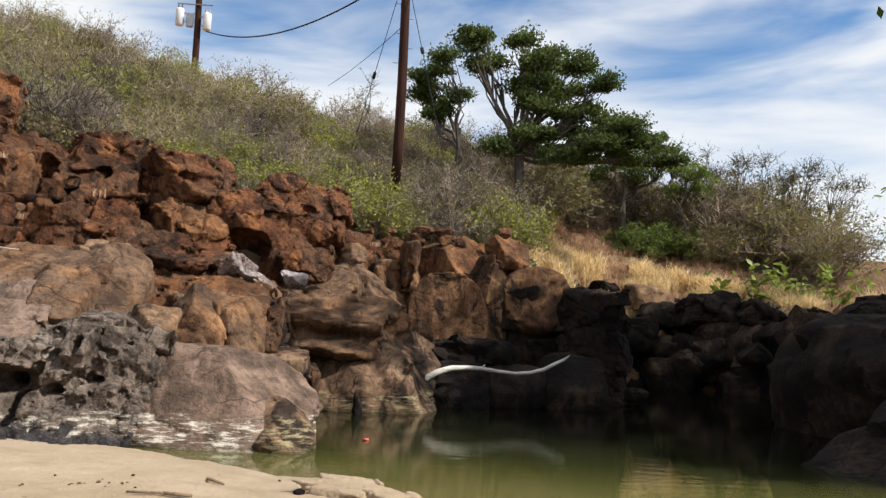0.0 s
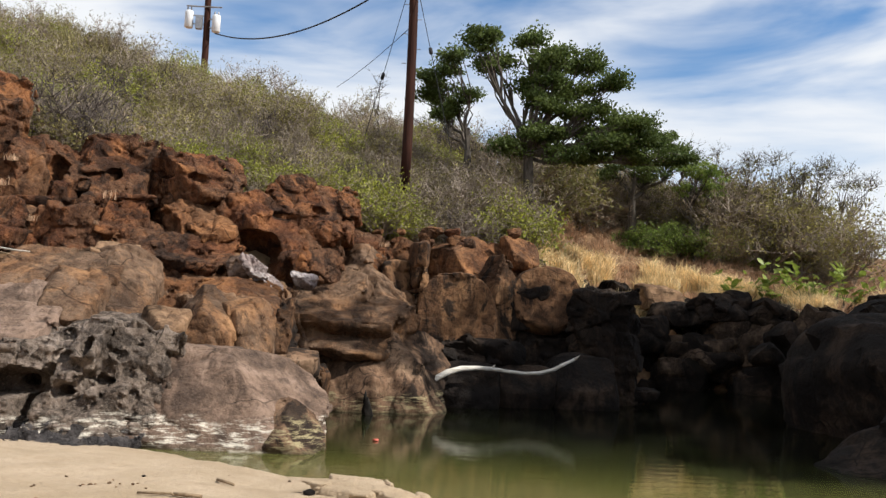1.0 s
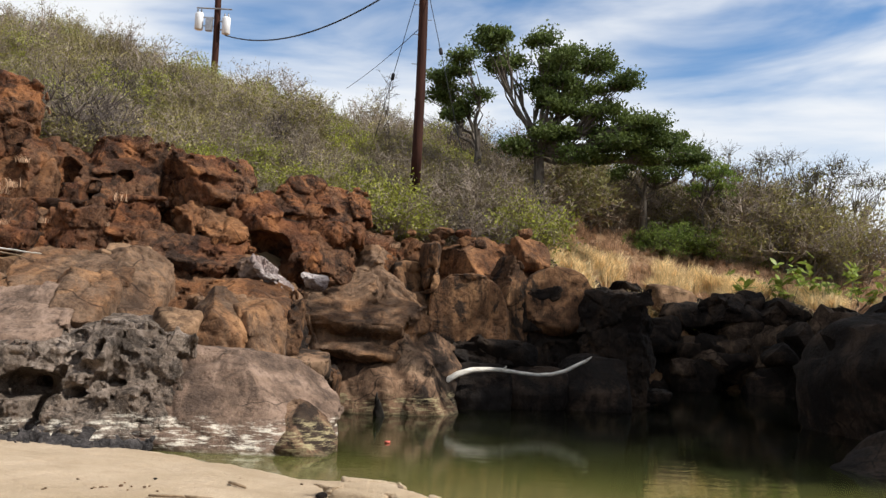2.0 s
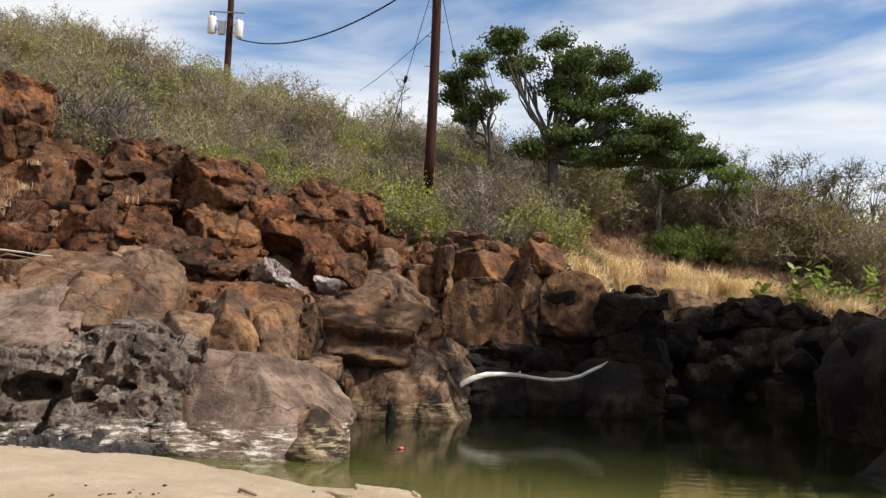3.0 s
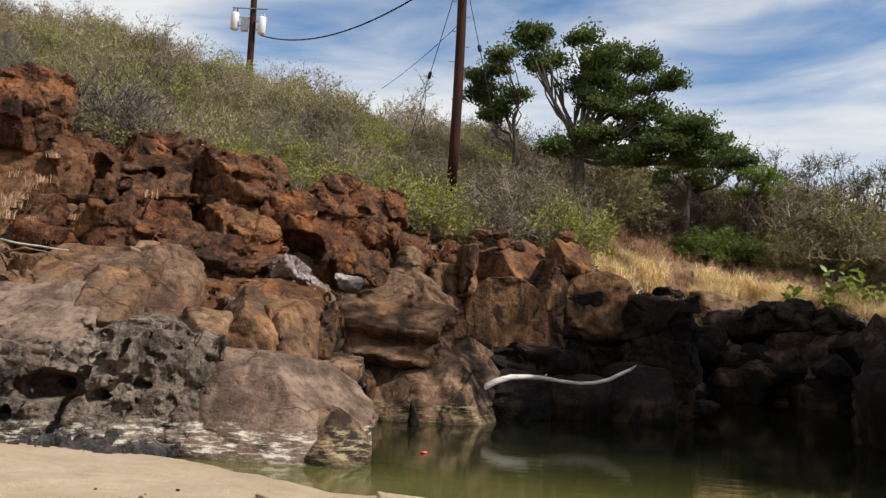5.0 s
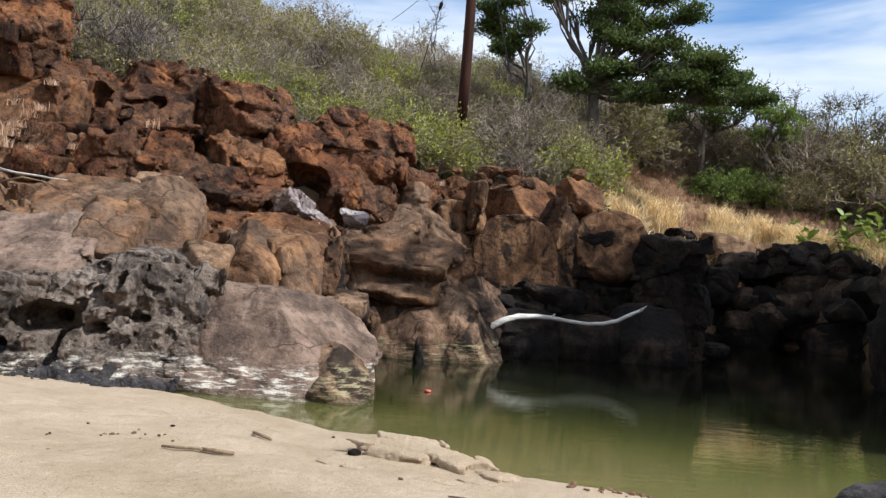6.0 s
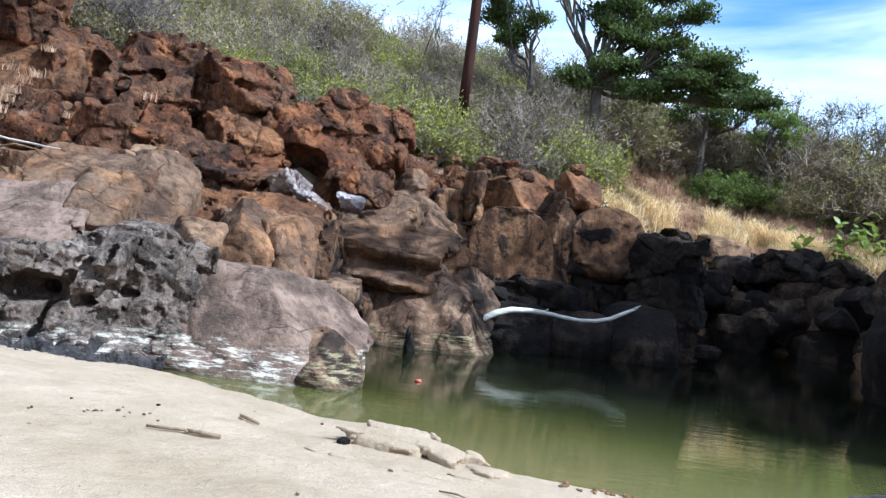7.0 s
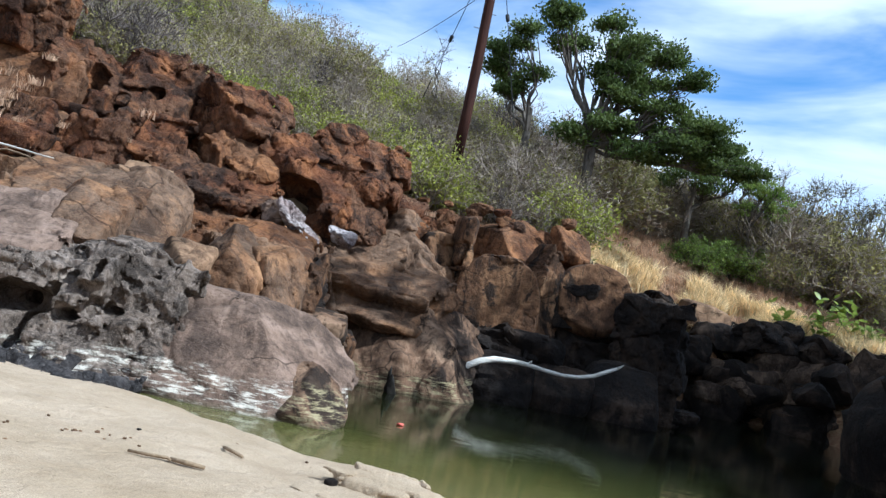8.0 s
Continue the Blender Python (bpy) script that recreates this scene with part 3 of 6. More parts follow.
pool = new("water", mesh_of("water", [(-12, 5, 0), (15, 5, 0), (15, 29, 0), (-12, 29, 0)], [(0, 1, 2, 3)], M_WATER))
tagged(pool, "still green pool water mirroring the dark bank", "water", kind="structure")


# bedrock of the far bank, in broken steps
def bank_point(x, s):
    """A point of the bedrock: s goes from 0 at the water to 1 at the brow."""
    t = float(toe(x))
    yb, zb = (float(v) for v in brow(x)[:2])
    yb = max(yb, t + 1.5)
    k = max(min(s, 1.0), -0.15)
    p = Vector((x, t + s * (yb - t), (zb + 0.05) * math.copysign(abs(k) ** 0.85, k) - 0.05))
    q = p + noise.noise_vector(p * 1.1) * 0.25
    o = Vector((3, 8, 1))
    g = 0.28 * noise.fractal(p * 0.7, 0.8, 2.1, 4) + 1.35 * facet(q, o, 0.85, 0.16, 0.28, 0.1) + 1.0 * facet(q, o, 2.0, 0.14, 0.22, 0.09) + 0.35 * facet(q, o, 5.0, 0.15, 0.3, 0.05) + 0.03 * noise.fractal(p * 4, 0.8, 2.2, 4)
    g -= 0.3 * min(1.0, 3 * max(0.0, noise.fractal(p * 1.3 + o, 0.9, 2.2, 4) - 0.18)) * (x < 3)
    g *= 1 - 0.6 * math.exp(-(((x + 1.9) / 0.9) ** 2))
    g -= 0.3 * (x < 3.0) + 0.22 * (x < -1.5)
    return p + Vector((0, -0.62, 0.78)) * g * min(1.0, max(0.0, (1.15 - s) * 4)) - Vector((0, 0, 0.5 * max(0.0, s - 1.0) * 6))


bank_x, bank_s = np.arange(-13, 11.01, 0.07), np.linspace(-0.12, 1.14, 210)
bank_v, bank_f, bank_m = [], [], []
for s_ in bank_s:
    bank_v += [bank_point(float(x), float(s_)) for x in bank_x]
nb = len(bank_x)
for j in range(len(bank_s) - 1):
    for i in range(nb - 1):
        bank_f.append((j * nb + i, j * nb + i + 1, (j + 1) * nb + i + 1, (j + 1) * nb + i))
        x, y, z = bank_v[j * nb + i]
        w = noise.noise((x * 0.7, y * 0.7, z)) * 0.7
        # index 2 is the right bank, whose shade is in the material's colour
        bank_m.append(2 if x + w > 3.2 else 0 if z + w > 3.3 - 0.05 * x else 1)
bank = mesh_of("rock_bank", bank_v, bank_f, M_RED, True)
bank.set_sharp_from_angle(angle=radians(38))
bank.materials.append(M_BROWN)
bank.materials.append(M_DARK_SHADED)
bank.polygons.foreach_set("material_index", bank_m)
tagged(new("rock_bank", bank), "broken red and brown bedrock of the bank", "rock bank", kind="structure")


# ---- boulders ----
rock((-2.85, 15.9, 2.55), (0.56, 0.34, 0.18), 33, M_WHITE, "pale whitish-grey mineral rock among red rocks", turn=(0, 42, 0), chip=1.6, ridged=0.25, level=5)
rock((-2.1, 16.6, 2.5), (0.3, 0.26, 0.17), 34, M_WHITE, "pale whitish-grey mineral rock among red rocks", turn=(0, 15, 0), ridged=0.2, level=4)
rock((-3.25, 16.10, 2.68), (0.30, 0.24, 0.24), 98, M_MAUVE, "long purple-brown basalt rock with pale mineral crust at the waterline", level=4)
crag((-2.84, 11.95, 0.46), (1.75, 1.0, 0.87), 41, M_MAUVE, BOSS, ((0.06, -0.78, 0.62, 0.45), (0.72, -0.3, 0.62, 0.62), (-0.6, -0.5, 0.6, 0.75)), square=5, turn=(0, 3, -4), cell=0.03, label="long purple-brown basalt rock with pale mineral crust at the waterline")
rock((-0.10, 20.69, 3.41), (0.39, 0.36, 0.42), 61, M_RUST, "angular rust-brown rock on the dry slope", level=4)
# the first of these fills a black gap between rocks with painted shade
rock((0.10, 19.75, 1.39), (0.89, 0.90, 1.17), 64, M_DARK_SHADED, "dark basalt boulder with the bank's shade put into its colour", level=5, group="dark boulders of the shaded bank")
rock((1.73, 18.82, 1.03), (0.99, 0.64, 0.46), 74, M_DARK_SHADED, "dark basalt boulder with the bank's shade put into its colour", level=5, group="dark boulders of the shaded bank")
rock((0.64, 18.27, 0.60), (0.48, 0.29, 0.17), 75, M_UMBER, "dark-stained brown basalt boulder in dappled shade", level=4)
rock((0.89, 18.96, 1.12), (0.43, 0.35, 0.35), 76, M_DARK_SHADED, "dark basalt boulder with the bank's shade put into its colour", level=4, group="dark boulders of the shaded bank")
rock((5.40, 19.71, 0.25), (0.66, 0.37, 0.17), 77, M_DARK_SHADED, "dark basalt boulder with the bank's shade put into its colour", level=5, group="dark boulders of the shaded bank")
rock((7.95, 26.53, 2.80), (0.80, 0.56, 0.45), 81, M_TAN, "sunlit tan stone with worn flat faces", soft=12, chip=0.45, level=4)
rock((8.24, 25.95, 2.21), (0.80, 0.56, 0.46), 82, M_DARK_SHADED, "dark basalt boulder with the bank's shade put into its colour", level=4, group="dark boulders of the shaded bank")
rock((9.50, 25.51, 2.38), (1.01, 0.71, 0.59), 83, M_DARK_SHADED, "dark basalt boulder with the bank's shade put into its colour", level=5, group="dark boulders of the shaded bank")
rock((10.19, 25.57, 2.64), (0.44, 0.41, 0.47), 84, M_DARK_SHADED, "dark basalt boulder with the bank's shade put into its colour", level=4, group="dark boulders of the shaded bank")
rock((11.20, 25.36, 2.33), (1.01, 0.69, 0.55), 85, M_DARK_SHADED, "dark basalt boulder with the bank's shade put into its colour", level=5, group="dark boulders of the shaded bank")
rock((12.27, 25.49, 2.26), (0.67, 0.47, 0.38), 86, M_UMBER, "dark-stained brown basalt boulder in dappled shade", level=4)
rock((13.07, 25.08, 2.16), (0.90, 0.63, 0.52), 87, M_DARK_SHADED, "dark basalt boulder with the bank's shade put into its colour", level=5, group="dark boulders of the shaded bank")
rock((14.42, 24.87, 2.21), (1.03, 0.73, 0.61), 88, M_DARK_SHADED, "dark basalt boulder with the bank's shade put into its colour", level=5, group="dark boulders of the shaded bank")
rock((12.89, 25.16, 0.83), (0.88, 0.71, 0.72), 100, M_SHADED_BROWN, "small brown basalt boulder with shade put into its colour", level=3, group="dark boulders of the shaded bank")
rock((11.00, 25.86, 1.91), (0.99, 0.76, 0.72), 101, M_DARK_SHADED, "small dark basalt boulder with the bank's shade put into its colour", level=3, group="dark boulders of the shaded bank")
rock((8.91, 24.91, 0.98), (0.73, 0.55, 0.51), 102, M_SHADED_BROWN, "small brown basalt boulder with shade put into its colour", level=3, group="dark boulders of the shaded bank")
rock((14.43, 25.44, 1.56), (0.87, 0.61, 0.51), 103, M_DARK_SHADED, "small dark basalt boulder with the bank's shade put into its colour", level=3, group="dark boulders of the shaded bank")
rock((7.94, 24.76, 0.66), (0.42, 0.34, 0.33), 104, M_SHADED_BROWN, "small brown basalt boulder with shade put into its colour", level=3, group="dark boulders of the shaded bank")
rock((13.60, 24.57, 0.21), (0.58, 0.47, 0.47), 105, M_DARK_SHADED, "small dark basalt boulder with the bank's shade put into its colour", level=3, group="dark boulders of the shaded bank")
rock((14.71, 25.59, 1.72), (0.83, 0.68, 0.69), 106, M_SHADED_BROWN, "small brown basalt boulder with shade put into its colour", level=3, group="dark boulders of the shaded bank")
rock((8.33, 25.05, 1.16), (0.51, 0.35, 0.28), 107, M_DARK_SHADED, "small dark basalt boulder with the bank's shade put into its colour", level=3, group="dark boulders of the shaded bank")
rock((12.62, 25.65, 2.04), (0.63, 0.46, 0.40), 108, M_SHADED_BROWN, "small brown basalt boulder with shade put into its colour", level=3, group="dark boulders of the shaded bank")
rock((10.99, 25.52, 1.34), (0.84, 0.58, 0.47), 109, M_DARK_SHADED, "small dark basalt boulder with the bank's shade put into its colour", level=3, group="dark boulders of the shaded bank")
rock((13.42, 24.63, 0.64), (0.43, 0.34, 0.33), 110, M_SHADED_BROWN, "small brown basalt boulder with shade put into its colour", level=3, group="dark boulders of the shaded bank")
rock((7.48, 25.39, 1.81), (0.53, 0.43, 0.44), 111, M_DARK_SHADED, "small dark basalt boulder with the bank's shade put into its colour", level=3, group="dark boulders of the shaded bank")
rock((14.15, 24.59, 0.33), (0.61, 0.44, 0.39), 112, M_SHADED_BROWN, "small brown basalt boulder with shade put into its colour", level=3, group="dark boulders of the shaded bank")
rock((13.01, 25.29, 1.85), (0.89, 0.70, 0.70), 113, M_SHADED_BROWN, "small brown basalt boulder with shade put into its colour", level=3, group="dark boulders of the shaded bank")
rock((9.84, 25.46, 1.75), (0.78, 0.63, 0.63), 114, M_SHADED_BROWN, "small brown basalt boulder with shade put into its colour", level=3, group="dark boulders of the shaded bank")
rock((9.38, 24.79, 0.86), (0.60, 0.42, 0.35), 115, M_DARK_SHADED, "small dark basalt boulder with the bank's shade put into its colour", level=3, group="dark boulders of the shaded bank")
rock((14.80, 25.00, 0.79), (0.51, 0.36, 0.29), 116, M_SHADED_BROWN, "small brown basalt boulder with shade put into its colour", level=3, group="dark boulders of the shaded bank")
rock((8.94, 25.22, 1.09), (0.76, 0.61, 0.60), 117, M_DARK_SHADED, "small dark basalt boulder with the bank's shade put into its colour", level=3, group="dark boulders of the shaded bank")
rock((14.47, 25.52, 2.01), (0.45, 0.34, 0.31), 118, M_SHADED_BROWN, "small brown basalt boulder with shade put into its colour", level=3, group="dark boulders of the shaded bank")
rock((14.25, 24.66, 0.71), (0.77, 0.60, 0.59), 119, M_DARK_SHADED, "small dark basalt boulder with the bank's shade put into its colour", level=3, group="dark boulders of the shaded bank")
rock((13.93, 25.58, 1.80), (0.61, 0.45, 0.41), 120, M_SHADED_BROWN, "small brown basalt boulder with shade put into its colour", level=3, group="dark boulders of the shaded bank")
rock((10.41, 24.62, 0.09), (0.69, 0.53, 0.52), 121, M_DARK_SHADED, "small dark basalt boulder with the bank's shade put into its colour", level=3, group="dark boulders of the shaded bank")
rock((8.30, 25.44, 1.06), (0.65, 0.53, 0.54), 122, M_SHADED_BROWN, "small brown basalt boulder with shade put into its colour", level=3, group="dark boulders of the shaded bank")
rock((9.71, 25.14, 0.94), (0.48, 0.34, 0.29), 123, M_DARK_SHADED, "small dark basalt boulder with the bank's shade put into its colour", level=3, group="dark boulders of the shaded bank")
rock((13.34, 25.34, 1.36), (0.87, 0.68, 0.65), 124, M_SHADED_BROWN, "small brown basalt boulder with shade put into its colour", level=3, group="dark boulders of the shaded bank")
rock((12.65, 25.27, 1.33), (0.59, 0.44, 0.40), 125, M_DARK_SHADED, "small dark basalt boulder with the bank's shade put into its colour", level=3, group="dark boulders of the shaded bank")
rock((14.43, 25.03, 1.55), (0.79, 0.60, 0.56), 126, M_SHADED_BROWN, "small brown basalt boulder with shade put into its colour", level=3, group="dark boulders of the shaded bank")
rock((12.45, 25.38, 1.54), (0.70, 0.55, 0.54), 127, M_DARK_SHADED, "small dark basalt boulder with the bank's shade put into its colour", level=3, group="dark boulders of the shaded bank")
rock((12.15, 25.21, 1.34), (0.85, 0.67, 0.66), 128, M_SHADED_BROWN, "small brown basalt boulder with shade put into its colour", level=3, group="dark boulders of the shaded bank")
rock((12.32, 24.85, 0.35), (0.97, 0.78, 0.79), 129, M_DARK_SHADED, "small dark basalt boulder with the bank's shade put into its colour", level=3, group="dark boulders of the shaded bank")
rock((13.86, 25.57, 1.76), (0.98, 0.73, 0.66), 130, M_SHADED_BROWN, "small brown basalt boulder with shade put into its colour", level=3, group="dark boulders of the shaded bank")
rock((8.38, 25.05, 0.44), (0.86, 0.65, 0.61), 131, M_DARK_SHADED, "small dark basalt boulder with the bank's shade put into its colour", level=3, group="dark boulders of the shaded bank")
rock((12.94, 24.74, 0.86), (0.77, 0.60, 0.58), 132, M_SHADED_BROWN, "small brown basalt boulder with shade put into its colour", level=3, group="dark boulders of the shaded bank")
rock((12.16, 25.13, 1.16), (0.55, 0.43, 0.41), 133, M_DARK_SHADED, "small dark basalt boulder with the bank's shade put into its colour", level=3, group="dark boulders of the shaded bank")
rock((8.76, 24.93, 0.97), (0.45, 0.32, 0.26), 134, M_SHADED_BROWN, "small brown basalt boulder with shade put into its colour", level=3, group="dark boulders of the shaded bank")
rock((7.42, 25.47, 1.44), (0.70, 0.51, 0.46), 135, M_DARK_SHADED, "small dark basalt boulder with the bank's shade put into its colour", level=3, group="dark boulders of the shaded bank")
rock((14.11, 25.06, 1.65), (0.43, 0.32, 0.28), 136, M_SHADED_BROWN, "small brown basalt boulder with shade put into its colour", level=3, group="dark boulders of the shaded bank")
rock((13.74, 25.42, 1.86), (0.65, 0.45, 0.36), 137, M_DARK_SHADED, "small dark basalt boulder with the bank's shade put into its colour", level=3, group="dark boulders of the shaded bank")
rock((9.77, 25.26, 0.85), (0.76, 0.61, 0.62), 138, M_SHADED_BROWN, "small brown basalt boulder with shade put into its colour", level=3, group="dark boulders of the shaded bank")
rock((11.93, 24.77, 0.45), (0.62, 0.44, 0.36), 139, M_DARK_SHADED, "small dark basalt boulder with the bank's shade put into its colour", level=3, group="dark boulders of the shaded bank")
rock((14.47, 24.81, 0.27), (0.76, 0.55, 0.49), 140, M_SHADED_BROWN, "small brown basalt boulder with shade put into its colour", level=3, group="dark boulders of the shaded bank")
rock((11.67, 25.52, 1.79), (0.79, 0.55, 0.46), 141, M_DARK_SHADED, "small dark basalt boulder with the bank's shade put into its colour", level=3, group="dark boulders of the shaded bank")
rock((10.54, 25.37, 1.21), (0.56, 0.41, 0.35), 142, M_SHADED_BROWN, "small brown basalt boulder with shade put into its colour", level=3, group="dark boulders of the shaded bank")
rock((14.07, 24.84, 0.25), (0.75, 0.54, 0.46), 143, M_DARK_SHADED, "small dark basalt boulder with the bank's shade put into its colour", level=3, group="dark boulders of the shaded bank")
rock((9.58, 25.19, 1.10), (0.99, 0.73, 0.67), 144, M_SHADED_BROWN, "small brown basalt boulder with shade put into its colour", level=3, group="dark boulders of the shaded bank")
rock((12.12, 25.55, 1.78), (0.69, 0.50, 0.43), 145, M_DARK_SHADED, "small dark basalt boulder with the bank's shade put into its colour", level=3, group="dark boulders of the shaded bank")
rock((12.57, 24.85, 1.43), (0.57, 0.46, 0.47), 150, M_SHADED_BROWN, "small brown basalt boulder with shade put into its colour", level=3, group="dark boulders of the shaded bank")
rock((11.18, 24.11, 1.63), (0.66, 0.53, 0.55), 151, M_DARK_SHADED, "small dark basalt boulder with the bank's shade put into its colour", level=3, group="dark boulders of the shaded bank")
rock((12.39, 24.96, 0.70), (0.85, 0.65, 0.63), 152, M_SHADED_BROWN, "small brown basalt boulder with shade put into its colour", level=3, group="dark boulders of the shaded bank")
rock((13.08, 24.13, 1.43), (0.60, 0.46, 0.43), 153, M_DARK_SHADED, "small dark basalt boulder with the bank's shade put into its colour", level=3, group="dark boulders of the shaded bank")
rock((12.56, 24.86, 1.06), (0.70, 0.52, 0.47), 154, M_SHADED_BROWN, "small brown basalt boulder with shade put into its colour", level=3, group="dark boulders of the shaded bank")
rock((10.76, 25.19, 1.39), (0.85, 0.64, 0.60), 155, M_DARK_SHADED, "small dark basalt boulder with the bank's shade put into its colour", level=3, group="dark boulders of the shaded bank")
rock((12.40, 24.41, 1.94), (0.96, 0.76, 0.75), 156, M_SHADED_BROWN, "small brown basalt boulder with shade put into its colour", level=3, group="dark boulders of the shaded bank")
rock((13.44, 25.21, 0.75), (0.84, 0.64, 0.60), 157, M_DARK_SHADED, "small dark basalt boulder with the bank's shade put into its colour", level=3, group="dark boulders of the shaded bank")
rock((11.71, 24.21, 0.33), (0.72, 0.52, 0.46), 158, M_SHADED_BROWN, "small brown basalt boulder with shade put into its colour", level=3, group="dark boulders of the shaded bank")
rock((10.62, 24.56, 0.28), (0.93, 0.73, 0.71), 159, M_DARK_SHADED, "small dark basalt boulder with the bank's shade put into its colour", level=3, group="dark boulders of the shaded bank")
rock((13.34, 24.48, 0.26), (0.68, 0.49, 0.43), 160, M_SHADED_BROWN, "small brown basalt boulder with shade put into its colour", level=3, group="dark boulders of the shaded bank")
rock((12.32, 24.62, 1.32), (0.81, 0.59, 0.51), 161, M_DARK_SHADED, "small dark basalt boulder with the bank's shade put into its colour", level=3, group="dark boulders of the shaded bank")
rock((10.82, 25.05, 1.44), (0.95, 0.75, 0.75), 162, M_SHADED_BROWN, "small brown basalt boulder with shade put into its colour", level=3, group="dark boulders of the shaded bank")
rock((10.83, 25.45, 0.45), (0.89, 0.72, 0.74), 163, M_DARK_SHADED, "small dark basalt boulder with the bank's shade put into its colour", level=3, group="dark boulders of the shaded bank")
rock((10.67, 24.86, 0.25), (0.89, 0.65, 0.57), 164, M_SHADED_BROWN, "small brown basalt boulder with shade put into its colour", level=3, group="dark boulders of the shaded bank")
rock((13.46, 25.20, 1.73), (1.02, 0.75, 0.68), 165, M_DARK_SHADED, "small dark basalt boulder with the bank's shade put into its colour", level=3, group="dark boulders of the shaded bank")
rock((12.75, 24.61, 1.18), (0.63, 0.45, 0.39), 166, M_SHADED_BROWN, "small brown basalt boulder with shade put into its colour", level=3, group="dark boulders of the shaded bank")
rock((10.40, 23.70, 1.19), (0.55, 0.40, 0.34), 167, M_DARK_SHADED, "small dark basalt boulder with the bank's shade put into its colour", level=3, group="dark boulders of the shaded bank")
rock((-1.60, 21.07, 3.80), (0.23, 0.17, 0.16), 240, M_RUST, "small angular rust-brown rock on the dry slope", level=3)
rock((-0.29, 21.02, 3.99), (0.12, 0.15, 0.08), 241, M_RUST, "small angular rust-brown rock on the dry slope", level=3)
rock((0.43, 21.03, 4.00), (0.23, 0.18, 0.16), 242, M_RUST, "small angular rust-brown rock on the dry slope", level=3)
rock((-0.39, 21.05, 3.74), (0.20, 0.15, 0.14), 243, M_RED, "small rough red-brown lava rock with pitted dark hollows", level=3)
rock((-1.59, 21.06, 3.72), (0.20, 0.15, 0.14), 244, M_RED, "small rough red-brown lava rock with pitted dark hollows", level=3)
rock((1.12, 21.04, 3.84), (0.23, 0.17, 0.16), 245, M_RUST, "small angular rust-brown rock on the dry slope", level=3)
rock((-0.90, 21.04, 3.94), (0.16, 0.15, 0.11), 246, M_RUST, "small angular rust-brown rock on the dry slope", level=3)
rock((-0.99, 21.05, 3.72), (0.14, 0.15, 0.10), 247, M_RED, "small rough red-brown lava rock with pitted dark hollows", level=3)
rock((1.25, 21.03, 3.76), (0.17, 0.15, 0.11), 248, M_RED, "small rough red-brown lava rock with pitted dark hollows", level=3)
rock((0.40, 21.03, 3.80), (0.17, 0.15, 0.12), 249, M_RED, "small rough red-brown lava rock with pitted dark hollows", level=3)
rock((-1.53, 21.07, 3.58), (0.18, 0.15, 0.12), 250, M_RUST, "small angular rust-brown rock on the dry slope", level=3)
rock((2.60, 20.99, 4.10), (0.20, 0.15, 0.14), 251, M_RUST, "small angular rust-brown rock on the dry slope", level=3)
rock((-1.32, 21.06, 3.70), (0.17, 0.15, 0.12), 252, M_RED, "small rough red-brown lava rock with pitted dark hollows", level=3)
rock((0.55, 21.02, 4.03), (0.21, 0.16, 0.15), 253, M_RUST, "small angular rust-brown rock on the dry slope", level=3)
rock((0.33, 21.04, 3.73), (0.19, 0.15, 0.13), 254, M_RED, "small rough red-brown lava rock with pitted dark hollows", level=3)
rock((-0.92, 21.05, 3.82), (0.18, 0.15, 0.12), 255, M_RED, "small rough red-brown lava rock with pitted dark hollows", level=3)
rock((-1.36, 21.04, 3.89), (0.15, 0.15, 0.10), 256, M_RED, "small rough red-brown lava rock with pitted dark hollows", level=3)
rock((1.02, 21.02, 4.01), (0.22, 0.17, 0.15), 257, M_RED, "small rough red-brown lava rock with pitted dark hollows", level=3)
rock((0.30, 21.03, 3.89), (0.16, 0.15, 0.11), 258, M_RUST, "small angular rust-brown rock on the dry slope", level=3)
rock((0.67, 21.01, 4.05), (0.13, 0.15, 0.09), 259, M_RUST, "small angular rust-brown rock on the dry slope", level=3)
rock((1.45, 21.04, 3.76), (0.23, 0.17, 0.16), 260, M_RED, "small rough red-brown lava rock with pitted dark hollows", level=3)
rock((-1.10, 21.06, 3.68), (0.17, 0.15, 0.12), 261, M_RUST, "small angular rust-brown rock on the dry slope", level=3)
# shaded boulders on the right: much of their dark is painted in
rock((8.2, 11.5, -0.1), (2.2, 2.2, 1.85), 91, M_DARK_SHADED, "large boulder at the pool's edge with shade put into its colour", planes=((-0.55, -0.2, 0.8, 0.5), (-0.2, -0.9, 0.3, 0.7)), cuts=4, chip=0.6, level=5, group="dark boulders of the shaded bank")
rock((9.4, 15.5, 0.5), (1.7, 2.0, 1.8), 92, M_DARK_SHADED, "large boulder at the pool's edge with shade put into its colour", level=5, group="dark boulders of the shaded bank")
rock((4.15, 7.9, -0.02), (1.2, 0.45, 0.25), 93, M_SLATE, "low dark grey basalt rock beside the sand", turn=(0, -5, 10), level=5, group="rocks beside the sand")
rock((11.25, 11.61, 2.18), (0.41, 0.37, 0.23), 400, M_DARK_SHADED, "dark basalt boulder with the bank's shade put into its colour", level=4, group="dark boulders of the shaded bank")
rock((11.44, 11.85, 2.27), (0.44, 0.40, 0.31), 401, M_DARK_SHADED, "dark basalt boulder with the bank's shade put into its colour", level=4, group="dark boulders of the shaded bank")
rock((10.75, 14.21, 1.92), (0.44, 0.41, 0.25), 402, M_DARK_SHADED, "dark basalt boulder with the bank's shade put into its colour", level=4, group="dark boulders of the shaded bank")
